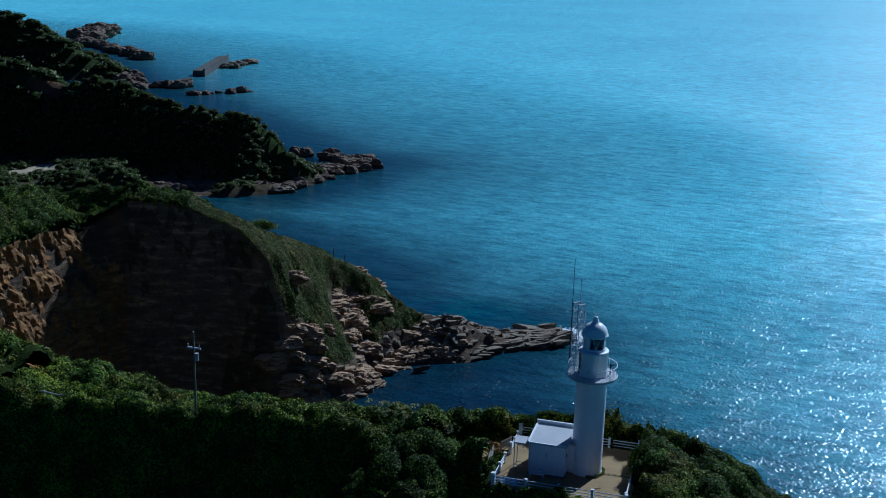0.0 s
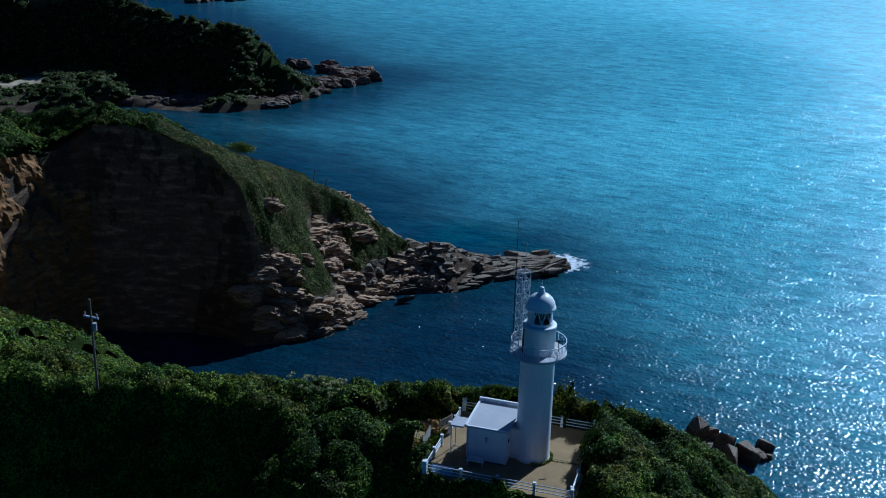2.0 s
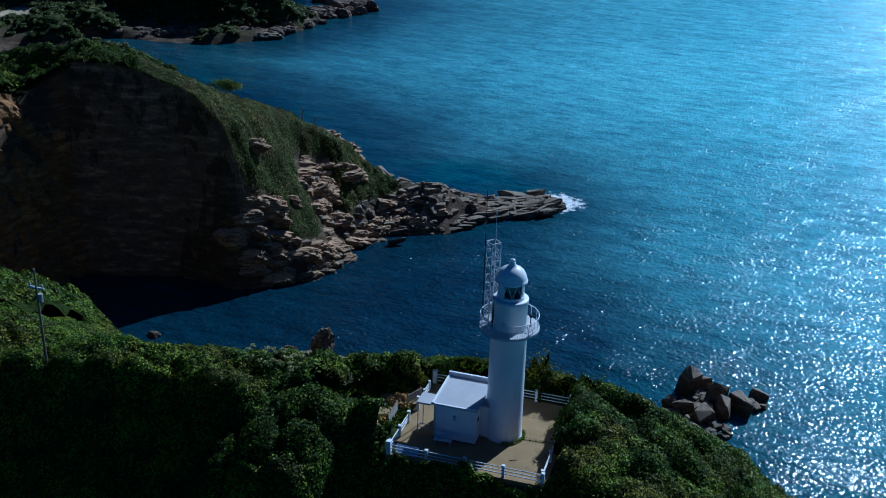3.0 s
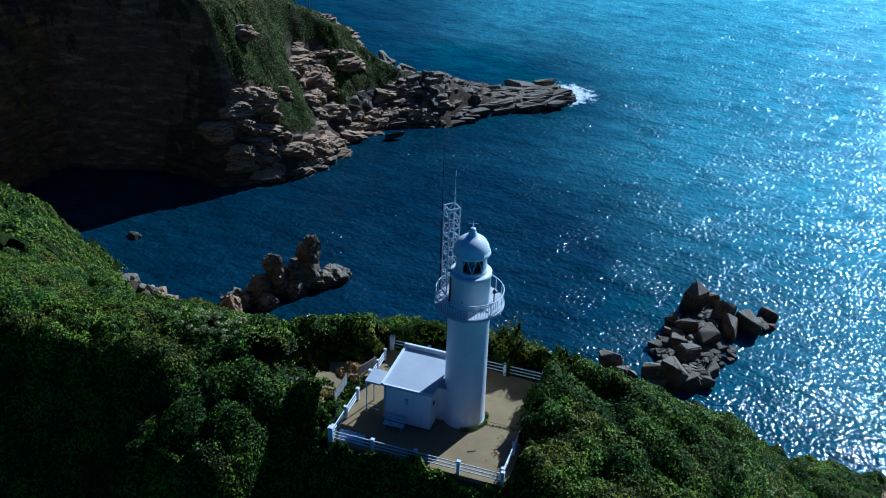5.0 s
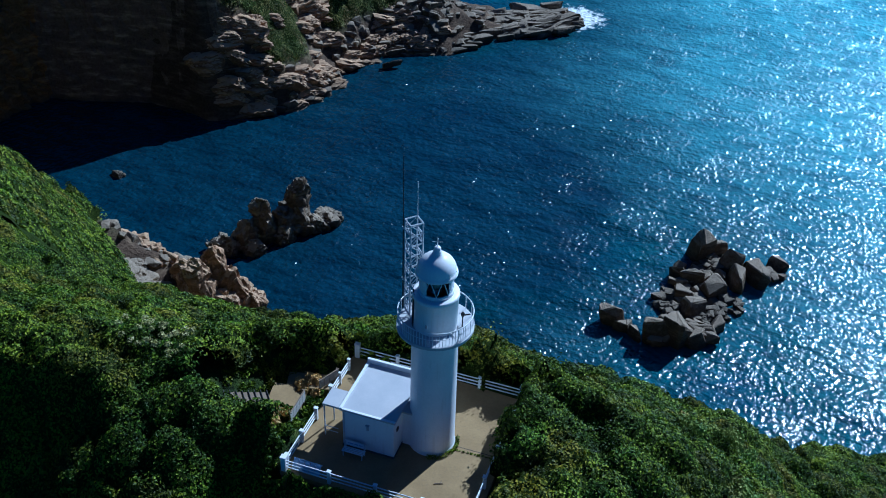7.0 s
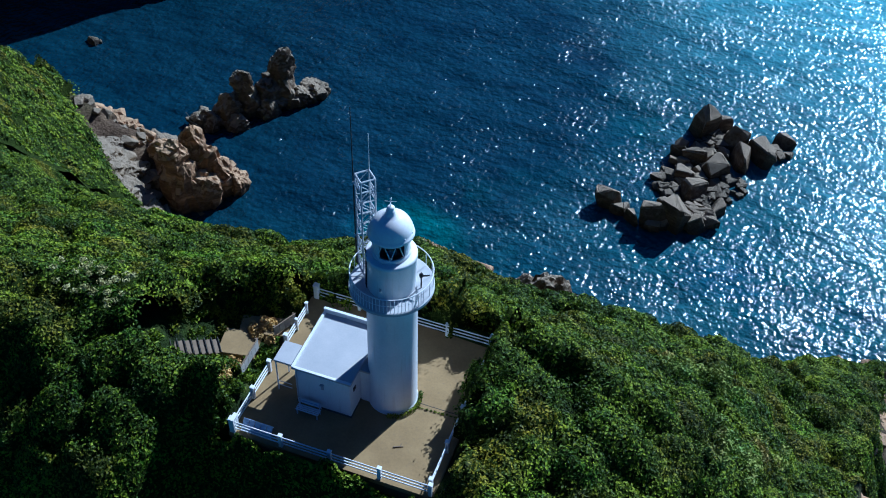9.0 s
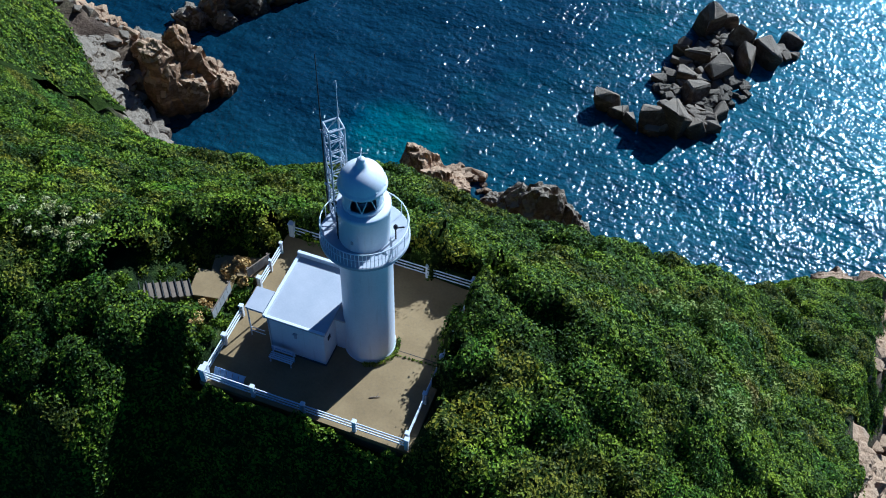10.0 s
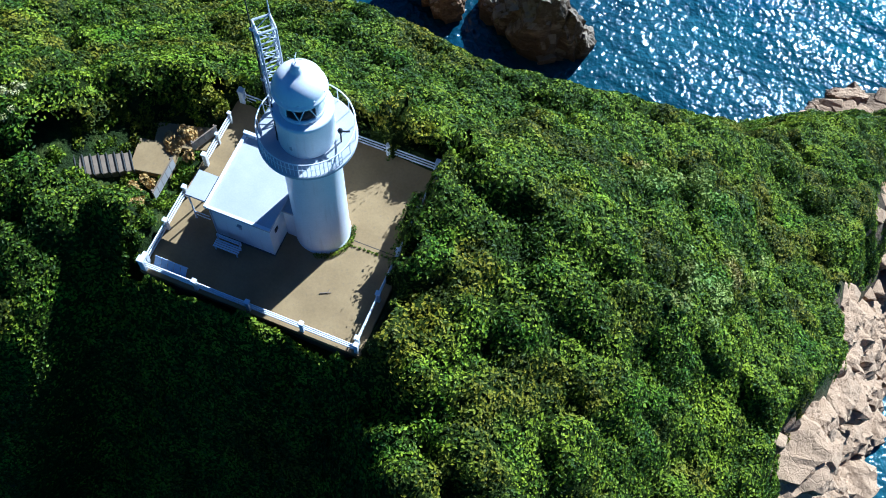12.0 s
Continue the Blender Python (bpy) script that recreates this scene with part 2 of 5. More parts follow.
swell = noise_tex(n, l, world_coords(n, l, (0.5, 1.0, 1.0)), 0.14, 4, 0.5)
first = bump(n, l, None, swell, 0.85, 1.5)
gusts = ramp(n, l, noise_tex(n, l, v, 0.11, 3, 0.6), [(0.34, (0.8, 0.8, 0.8)), (0.66, (1.25, 1.25, 1.25))])
bump(n, l, b, maths(n, l, "MULTIPLY", chop, gusts), 1.0, 0.325, first)


# ---- mesh helpers ----
def thing(name, m, label, category, group="", kind=""):
    e = new(name)
    e.empty_display_size = 0.2
    e.matrix_world = m
    return tagged(e, label, category, group, kind)


def mesh_of(name, bm, mats):
    me = bpy.data.meshes.new(name)
    bm.to_mesh(me)
    bm.free()
    for k in mats if isinstance(mats, (list, tuple)) else [mats]:
        me.materials.append(k)
    return me


def part(name, bm, mat, parent, label=""):
    ob = new(name, mesh_of(name, bm, mat))
    ob.parent = parent
    if label:
        ob["label"] = label
    return ob


def box(bm, x0, x1, y0, y1, z0, z1, bevel=0.0):
    r = bmesh.ops.create_cube(bm, size=1.0, matrix=Matrix.Translation(((x0 + x1) / 2, (y0 + y1) / 2, (z0 + z1) / 2)) @ Matrix.Diagonal((x1 - x0, y1 - y0, z1 - z0, 1)))
    if bevel:
        bmesh.ops.bevel(bm, geom=list({e for q in r["verts"] for e in q.link_edges}), offset=bevel, segments=2, affect="EDGES")
    return bm


def tube(bm, a, b, r0, r1=None, seg=10):
    a, b = Vector(a), Vector(b)
    m = Matrix.Translation((a + b) / 2) @ (b - a).to_track_quat("Z", "Y").to_matrix().to_4x4()
    bmesh.ops.create_cone(bm, cap_ends=True, segments=seg, radius1=r0, radius2=r0 if r1 is None else r1, depth=(b - a).length, matrix=m)
    return bm


def lathe(bm, profile, seg=64, smooth=True):
    """Turns a profile of (radius, z) round the z axis."""
    rings = []
    for r, z in profile:
        if r < 1e-4:
            rings.append([bm.verts.new((0, 0, z))])
        else:
            rings.append([bm.verts.new((r * math.cos(2 * math.pi * k / seg), r * math.sin(2 * math.pi * k / seg), z)) for k in range(seg)])
    for lo, hi in zip(rings, rings[1:]):
        for k in range(seg):
            j = (k + 1) % seg
            q = [lo[k % len(lo)], lo[j % len(lo)], hi[j % len(hi)], hi[k % len(hi)]]
            q = list(dict.fromkeys(q))
            if len(q) > 2:
                f = bm.faces.new(q)
                f.smooth = smooth
    return bm


def ring(bm, radius, z, r, seg=64, a0=0.0, a1=360.0):
    n = max(3, int(seg * (a1 - a0) / 360))
    closed = a1 - a0 >= 360
    rows = []
    for k in range(n if closed else n + 1):
        a = radians(a0 + (a1 - a0) * k / n)
        rows.append([bm.verts.new(((radius + r * math.cos(t)) * math.cos(a), (radius + r * math.cos(t)) * math.sin(a), z + r * math.sin(t))) for t in (0, math.pi / 3, 2 * math.pi / 3, math.pi, 4 * math.pi / 3, 5 * math.pi / 3)])
    for p, q in zip(rows, rows[1:] + ([rows[0]] if closed else [])):
        for k in range(6):
            f = bm.faces.new((p[k], q[k], q[(k + 1) % 6], p[(k + 1) % 6]))
            f.smooth = True
    return bm


# ---- landform ----
def lattice_noise(x, y, seed):
    def h(i, j):
        v = np.sin(i * 127.1 + j * 311.7 + seed * 74.7) * 43758.5453
        return v - np.floor(v)
    i, j = np.floor(x), np.floor(y)
    u, w = x - i, y - j
    u, w = u * u * (3 - 2 * u), w * w * (3 - 2 * w)
    return (h(i, j) * (1 - u) + h(i + 1, j) * u) * (1 - w) + (h(i, j + 1) * (1 - u) + h(i + 1, j + 1) * u) * w


def fbm(x, y, size, octaves=4, seed=0):
    """Fractal noise about 0, roughly -0.5 to 0.5; size in metres."""
    out, amp = 0.0, 0.5
    for k in range(octaves):
        out = out + amp * (lattice_noise(x / size, y / size, seed + k) - 0.5)
        size, amp = size / 2.1, amp * 0.5
    return out


NEAR_COAST = [(40, -170), (37, -60), (40, -15), (42, 12), (41, 26), (40, 42), (38, 53), (33, 59), (23, 53), (13, 49), (4, 49), (-6, 50), (-14, 52),
              (-26, 56), (-36, 52), (-48, 52), (-57, 55), (-62, 62), (-76, 63), (-88, 66), (-103, 74), (-116, 83), (-109, 92), (-90, 103), (-80, 112),
              (-76, 122), (-78, 131), (-73, 142), (-62, 147), (-52, 166), (-44, 175), (-55, 184), (-68, 172), (-80, 162), (-86, 163), (-96, 180)]
FAR_COAST = [(-115, 200), (-150, 222), (-200, 240), (-228, 250), (-250, 257), (-264, 266), (-240, 272), (-226, 272), (-207, 280), (-196, 293), (-191, 315), (-190, 342),
             (-189, 371), (-213, 374), (-250, 405), (-330, 470), (-400, 520), (-428, 537), (-477, 582), (-600, 690), (-760, 760), (-1400, 800), (-1500, -170)]


def inside_distance(x, y, poly):
    """Distance to the coast: positive on land, negative at sea."""
    d2, inside = np.full(x.shape, 1e12), np.zeros(x.shape, bool)
    for (ax, ay), (bx, by) in zip(poly, poly[1:] + poly[:1]):
        ex, ey = bx - ax, by - ay
        t = np.clip(((x - ax) * ex + (y - ay) * ey) / (ex * ex + ey * ey), 0, 1)
        d2 = np.minimum(d2, (x - ax - t * ex) ** 2 + (y - ay - t * ey) ** 2)
        cross = (ay > y) != (by > y)
        if ay != by:
            inside ^= cross & (x < ax + (y - ay) / (by - ay) * ex)
    return np.where(inside, 1, -1) * np.sqrt(d2)


def ridge(x, y, line, slope, scarp=None):
    """Land falling away at a slope from a crest line of (x, y, z), more steeply on its right-hand side."""
    best = np.full(x.shape, -1e3)
    for (ax, ay, az), (bx, by, bz) in zip(line, line[1:]):
        ex, ey = bx - ax, by - ay
        t = np.clip(((x - ax) * ex + (y - ay) * ey) / (ex * ex + ey * ey), 0, 1)
        side = np.where((x - ax) * ey - (y - ay) * ex > 0, scarp or slope, slope)
        best = np.maximum(best, az + t * (bz - az) - side * np.hypot(x - ax - t * ex, y - ay - t * ey))
    return best


def yard_local(x, y):
    """World to yard coordinates."""
    c, s = math.cos(radians(4.5)), math.sin(radians(4.5))
    return (x + 1.55) * c + (y + 0.12) * s, -(x + 1.55) * s + (y + 0.12) * c


def coast_distance(x, y):
    d = inside_distance(x, y, NEAR_COAST + FAR_COAST)
    return d + 5.0 * fbm(x, y, 14, 4, 3) * np.clip(0.4 + np.abs(d) / 10, 0, 1.6)


# plan of the edge of the second headland's sheer face
FACE_X, FACE_Y = [-150, -134, -128, -116, -106, -98, -90, -86], [84, 92, 104, 108, 111, 110.5, 108, 100]


def height_at(x, y):
    x, y = np.asarray(x, float), np.asarray(y, float)
    # the lighthouse headland: crest height along x, then falling to the north and the south
    crest = np.interp(x, [-140, -80, -60, -34, -17, -9, 6, 12, 17, 22, 24, 28, 33, 42], [8, 6, 3.0, 2.4, 1.9, 0.6, 0.3, -0.9, -3.6, -8.6, -10.4, -12.4, -15, -24])
    back = np.interp(x, [-34, -17, -8], [-7.0, -1.5, 6.0])
    steep = np.interp(x, [-82, -50, -25, -12, 2, 7, 12, 18, 24, 31], [46, 14, 14, 17.5, 17.5, 20, 24, 25.5, 39, 45])
    north = np.interp(x, [-30, -20, 6, 12, 18, 24, 31], [0.62, 0.70, 0.75, 0.78, 0.62, 0.55, 0.48]) * np.maximum(0, y - back) + np.interp(x, [-30, -20, -14, 2, 10, 20, 26, 32], [0.8, 0.65, 0.9, 0.8, 0.65, 0.7, 0.6, 0.5]) * np.maximum(0, y - steep)
    brink = np.interp(x, [-60, -52, -47, -42, -31, -24, -17, -9, 4.5, 9.5], [-20.0, -16.5, -13.8, -12.2, -9.4, -7.8, -6.6, -7.0, -7.0, -10.5])
    fall = np.maximum(0, brink - y)
    terrace = np.interp(x, [-26, -20, -10, -8.5], [0.0, 5.5, 5.5, 0.0])
    south = np.interp(x, [-24, -18, -10.5, -9], [1.9, 0.5, 0.5, 1.9]) * np.minimum(fall, terrace) + np.interp(x, [-60, -38, -30, -9, 6.5, 10], [2.0, 1.7, 1.6, 2.0, 2.1, 0.9]) * np.maximum(0, fall - terrace) + 4.2 * np.clip((-5.0 - y) / 2.5, 0, 1) * np.clip((x + 12) / 4, 0, 1) * np.clip((9 - x) / 4, 0, 1)
    land = crest - north - south
    inner = ridge(x, y, [(-170, 10, 8), (-152, 60, 0), (-142, 90, -8)], 0.85)
    land = np.maximum(land, inner - 3.5 * np.maximum(0, x - np.interp(y, [50, 60, 75, 86, 96, 102], [-137, -136, -135, -134, -132.5, -131]) + 2.0 * fbm(x, y, 9, 3, 93)) * np.clip((y - 50) / 10, 0, 1))
    # the second headland: a grassy brow over a sheer face that looks south
    brow = ridge(x, y, [(-260, 95, -9), (-159, 104, -12.2), (-144, 106, -10.5), (-130.5, 108, -7.6), (-119.4, 113, -8.0), (-115.7, 118, -12.5), (-110, 126, -19.4), (-102.4, 132, -29), (-97.7, 137, -34.5), (-93, 142, -40.5), (-85, 148, -47.5), (-70, 157, -50.6), (-48, 176, -52)], 0.72, 0.52)
    brow = brow - 4.5 * np.maximum(0, np.interp(x, FACE_X, FACE_Y) + 2.0 * fbm(x, y, 9, 3, 91) - y) * np.clip((-86 - x) / 3, 0, 1)
    land = np.maximum(land, brow)
    land = np.maximum(land, ridge(x, y, [(-460, 300, 20), (-347, 322, -10), (-290, 320, -19), (-245, 314, -25), (-222, 314, -29), (-206, 322, -41), (-191, 350, -50)], 0.6, 1.3))
    land = np.maximum(land, ridge(x, y, [(-420, 250, -38), (-310, 262, -47), (-262, 262, -50.6)], 0.1))
    land = np.maximum(land, ridge(x, y, [(-900, 540, 40), (-574, 560, -13), (-515, 562, -28), (-468, 580, -50)], 0.55, 1.1))
    land = land + (26 * fbm(x, y, 70, 3, 51) + 9 * fbm(x, y, 20, 3, 57)) * np.clip((np.hypot(x, y) - 220) / 120, 0, 1)
    d = coast_distance(x, y)
    # how steeply the shore rises
    k = 1.5 + 4.5 * np.clip(1.2 - np.hypot((x + 118) / 32, (y - 95) / 26), 0, 0.7) - 0.7 * np.clip(1 - np.hypot(x + 62, y - 158) / 40, 0, 1)
    k = np.where((x > -45) & (y < 70), 1.7 + 1.1 * np.clip((x - 2) / 14, 0, 1), k)
    k = k - 1.2 * np.clip(1 - np.hypot(x + 285, y - 258) / 34, 0, 1)
    shore = SEA - 0.8 + k * d
    rough = fbm(x, y, 9, 5, 11) * 5.0 + fbm(x, y, 2.6, 3, 17) * 2.2
    land = land + 2.5 * fbm(x, y, 6, 3, 53) * np.clip((y - 84) / 10, 0, 1)
    z = np.minimum(land + 3.0 * fbm(x, y, 14, 3, 7), shore + rough * np.clip(d / 6, 0, 1))
    z = np.where(d < 0, np.maximum(SEA - 0.8 + 0.5 * d, SEA - 8), z)
    # level ground for the path
    path = np.hypot((x + 10.2) / 2.6, (y + 0.2) / 2.8)
    z = np.where(path < 1.0, np.minimum(z, -0.45), np.where(path < 2.2, np.minimum(z, -0.45 + 2.2 * (path - 1)), z))
    # cut level under the yard
    u, w = yard_local(x, y)
    edge = np.maximum(np.abs(u) - 6.2, np.abs(w) - 5.7)
    z = np.where(edge < 0, np.minimum(z, -1.3), z)
    return z


def spaced(stops):
    """Grid coordinates from (start, end, step0, step1) runs."""
    out = []
    for a, b, s0, s1 in stops:
        p = a
        while p < b - 1e-6:
            out.append(p)
            p += s0 + (s1 - s0) * (p - a) / (b - a)
    return np.array(out + [stops[-1][1]])


gx = spaced([(-1500, -420, 60, 9), (-420, -180, 7, 3), (-180, -130, 3, 1.2), (-130, 52, 1.1, 1.1), (52, 60, 2, 4)])
gy = spaced([(-165, -50, 15, 3), (-50, 190, 1.1, 1.1), (190, 400, 2, 4), (400, 860, 6, 14)])
X, Y = np.meshgrid(gx, gy)
Z = height_at(X, Y)
dz_x, dz_y = np.gradient(Z, gy, gx)[1], np.gradient(Z, gy, gx)[0]
slope = np.hypot(dz_x, dz_y)
D = coast_distance(X, Y)


def cover(x, y, z, slope_there, d):
    """Share of plant cover: none on steep rock, low ledges and the spit."""
    low = np.clip((z - SEA - np.where(y > 205, 0.5, np.where((y > 104) & (x < -76), 4.0, 7)) + 7 * fbm(x, y, 12, 3, 23)) / 5, 0, 1)
    flat = np.clip((np.where((x > -70) & (y < 34), np.where(y < 2, 9.0, 3.4), np.where((x > -108) & (x < -88) & (y > 107), 3.6, 2.3)) + 1.2 * fbm(x, y, 10, 3, 29) - slope_there) / 0.35, 0, 1)
    bare = np.clip(1.6 - np.hypot((x + 128) / 5, (y - 91) / 12), 0, 1)
    bare = np.maximum(bare, np.clip(1.5 - np.hypot((x + 81) / 5, (y - 19) / 4), 0, 1))
    # bare slabs below the grass of the second headland
    floor_line = np.interp(x, [-116, -108, -103.5, -99.6, -95, -93, -89, -86, -80], [-17, -20, -22.5, -26, -29, -31, -35, -41, -46]) + 5 * fbm(x, y, 5, 3, 39)
    bare = np.maximum(bare, np.clip((floor_line - z) / 1.0, 0, 1) * (x > -116) * (x < -74) * (y > 104) * (y < 160))
    # the sheer dark face of the second headland and the rim of the eastern cliff
    edge = np.interp(x, FACE_X, FACE_Y)
    bare = np.maximum(bare, np.clip((edge - 2.0 + 3 * fbm(x, y, 6, 3, 33) - y) / 2.0, 0, 1) * np.clip((x + 135) / 3, 0, 1) * np.clip((-88 - x) / 3, 0, 1) * (y > 70))
    bare = np.maximum(bare, np.clip((11.0 + 15 * fbm(x, y, 5, 3, 35) - d) / 1.5, 0, 1) * np.clip((x - 24) / 4, 0, 1) * np.clip((40 - y) / 4, 0, 1))
    bare = np.maximum(bare, np.clip(1.5 - np.hypot((x + 298) / 10, (y - 270) / 16), 0, 1))
    bare = np.maximum(bare, np.clip(1.4 - np.hypot((x + 331) / 8, (y - 320) / 5) + 2 * fbm(x, y, 8, 3, 43), 0, 1))
    return low * flat * (1 - bare)


GREEN = cover(X, Y, Z, slope, D)
RUST = np.clip(1.1 - np.hypot((X + 132) / 4, (Y - 102) / 3) + fbm(X, Y, 5, 3, 31), 0, 1) + np.clip(1.3 - np.hypot((X + 81) / 7, (Y - 19) / 5) + fbm(X, Y, 5, 3, 37), 0, 1)
RUST = RUST + 0.45 * np.clip(0.9 - np.hypot((X + 63) / 3, (Y - 34) / 2.5) + 1.6 * fbm(X, Y, 3, 4, 39), 0, 1)
RUST = RUST + 0.5 * np.clip(1.2 - np.hypot((X + 333) / 7, (Y - 320) / 4) + fbm(X, Y, 6, 3, 45), 0, 1)
SAND = np.clip(2.2 - np.hypot((X + 298) / 10, (Y - 270) / 16) * 1.6 + 0.6 * fbm(X, Y, 20, 3, 41), 0, 1)


def grid_object(name, xx, yy, zz, mat, attributes):
    rows, cols = xx.shape
    me = bpy.data.meshes.new(name)
    idx = np.arange(rows * cols).reshape(rows, cols)
    quads = np.stack([idx[:-1, :-1], idx[:-1, 1:], idx[1:, 1:], idx[1:, :-1]], -1).reshape(-1, 4)
    raw_mesh(me, np.stack([xx, yy, zz], -1).reshape(-1, 3), quads, True)
    for key, values in attributes.items():
        a = me.attributes.new(key, "FLOAT", "POINT")
        a.data.foreach_set("value", np.clip(values, 0, 1).astype(np.float32).ravel())
    me.materials.append(mat)
    return new(name, me)


def raw_mesh(me, verts, quads, smooth=False):
    me.vertices.add(len(verts))
    me.vertices.foreach_set("co", verts.astype(np.float32).ravel())
    me.loops.add(quads.size)
    me.loops.foreach_set("vertex_index", quads.astype(np.int32).ravel())
    me.polygons.add(len(quads))
    me.polygons.foreach_set("loop_start", np.arange(0, quads.size, 4, dtype=np.int32))
    me.polygons.foreach_set("use_smooth", np.full(len(quads), smooth))
    me.update(calc_edges=True)


ground = tagged(grid_object("ground", X, Y, Z, GROUND, {"green": GREEN * (1 - np.clip(RUST, 0, 1)), "rust": RUST, "sand": SAND}),
                "rocky headland ground with dark soil and bare cliffs", "ground", kind="structure")


def cliff_face(name, line, out, seed, mat, label, block=1.0):
    """A broken rock face below the plan line, out: the side on which it faces; jointed into columns and stepped along beds."""
    pts = []
    for (ax, ay), (bx, by) in zip(line, line[1:]):
        steps = max(2, int(math.hypot(bx - ax, by - ay) / 0.55))
        pts += [(ax + (bx - ax) * k / steps, ay + (by - ay) * k / steps) for k in range(steps)]
    px, py = np.array(pts + [line[-1]]).T
    top = height_at(px - 1.8 * out[0], py - 1.8 * out[1]) + 0.3
    rows = 64
    f = np.linspace(0, 1, rows)[:, None]
    zz = top[None, :] * (1 - f) + (SEA - 1.0) * f
    s_along = np.arange(len(px))[None, :] * 0.55 + 0 * zz
    column = lattice_noise(np.floor((s_along + 1.5 * fbm(s_along, zz, 6, 2, seed)) / 1.7), np.floor(zz / 3.1 + 0.4 * np.sin(s_along)), seed)
    small = lattice_noise(np.floor(s_along / 0.8 + 9), np.floor(zz / 1.1), seed + 3)
    push = 0.22 * (top[None, :] - zz) + block * (1.3 * column + 0.55 * small + 3.5 * fbm(s_along, zz * 0.6, 11, 3, seed + 5)) - 0.6
    xx, yy = px[None, :] + out[0] * push, py[None, :] + out[1] * push
    ob = grid_object(name, xx, yy, zz, mat, {})
    ob.data.polygons.foreach_set("use_smooth", np.zeros(len(ob.data.polygons), bool))
    return tagged(ob, label, "cliff", kind="structure")


cliff_face("cliff_face", [(-137, 54), (-135, 75), (-134, 86), (-132.5, 96), (-129, 104)], (1.0, 0.0), 201, CLIFF_ROCK, "ochre and brown jointed rock cliff above the bay", 1.0)
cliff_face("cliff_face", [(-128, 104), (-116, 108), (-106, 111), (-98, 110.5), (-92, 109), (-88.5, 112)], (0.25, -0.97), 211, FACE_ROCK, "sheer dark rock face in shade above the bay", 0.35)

# the sea, fine near the shore and stretching to the horizon
wx = spaced([(-9000, -700, 1500, 60), (-700, -140, 20, 3), (-140, 60, 2, 2), (60, 400, 8, 40), (400, 9000, 80, 1500)])
wy = spaced([(-900, -60, 200, 20), (-60, 220, 2, 2), (220, 760, 5, 20), (760, 14000, 50, 2500)])
WX, WY = np.meshgrid(wx, wy)
WD = coast_distance(WX, WY)
SKERRIES = [(0, 84, 9), (6, 100, 11), (-64, 84, 11), (-7, 59, 6), (-20, 58, 6)]
near_rock = np.full(WX.shape, 1e3)
for sx, sy, sr in SKERRIES:
    near_rock = np.minimum(near_rock, np.hypot(WX - sx, WY - sy) - sr)
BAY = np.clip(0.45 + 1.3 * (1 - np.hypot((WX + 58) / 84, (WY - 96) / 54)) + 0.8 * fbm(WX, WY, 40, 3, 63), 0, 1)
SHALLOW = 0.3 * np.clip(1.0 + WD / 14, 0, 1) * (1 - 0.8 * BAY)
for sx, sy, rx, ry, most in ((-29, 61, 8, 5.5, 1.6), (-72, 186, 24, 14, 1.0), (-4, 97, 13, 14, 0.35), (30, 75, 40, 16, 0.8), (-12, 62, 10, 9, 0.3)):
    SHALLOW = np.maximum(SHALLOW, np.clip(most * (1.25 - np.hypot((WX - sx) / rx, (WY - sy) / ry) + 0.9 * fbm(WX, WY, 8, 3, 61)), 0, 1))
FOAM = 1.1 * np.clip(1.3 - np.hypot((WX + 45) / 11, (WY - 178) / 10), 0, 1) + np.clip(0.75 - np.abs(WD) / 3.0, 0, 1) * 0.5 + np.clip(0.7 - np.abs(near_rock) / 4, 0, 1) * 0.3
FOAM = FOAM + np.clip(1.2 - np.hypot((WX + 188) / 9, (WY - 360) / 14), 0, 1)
# painted sky brightness, rising away from the shore and held down in the bay
SKY_SHEEN = 1.05 * (1 - np.exp(-2.3 * np.clip(0.22 + (-WD - 25) / 240 + np.clip(WX + 40, -60, 300) / 400 + np.clip(WX, 0, 60) / 500, 0.06, 4))) * (1 - 0.97 * BAY) * (0.36 + 0.64 * np.clip((WY - 70) / 200, 0, 1)) * np.clip(0.2 - WD / (34 + 6 * np.clip(-(WX + 40) / 60, 0, 1)), 0, 1)
sea = tagged(grid_object("water", WX, WY, np.full(WX.shape, SEA), WATER, {"shallow": SHALLOW, "foam": FOAM, "sky_sheen": SKY_SHEEN}),
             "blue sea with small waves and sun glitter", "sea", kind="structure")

# ---- the yard ----
YARD = pose(-1.55, -0.12, 0, 0, 0, 4.5)
HX, HY = 6.08, 5.6

bm = box(bmesh.new(), -HX - 0.15, HX + 0.15, -HY - 0.2, HY + 0.2, -0.35, 0.0, 0.02)
slab = new("pavement", mesh_of("pavement", bm, CONCRETE))
slab.matrix_world = YARD
tagged(slab, "tan concrete yard slab with worn patches", "pavement", kind="structure")
wall = thing("retaining_wall", YARD, "dark stained concrete retaining wall under the yard", "wall", kind="structure")
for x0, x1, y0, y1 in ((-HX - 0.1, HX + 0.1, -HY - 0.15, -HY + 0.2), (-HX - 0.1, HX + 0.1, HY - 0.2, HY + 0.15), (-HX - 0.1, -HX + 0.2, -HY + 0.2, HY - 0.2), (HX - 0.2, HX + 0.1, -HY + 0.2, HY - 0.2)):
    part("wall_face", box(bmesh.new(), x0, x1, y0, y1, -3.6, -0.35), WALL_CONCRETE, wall)


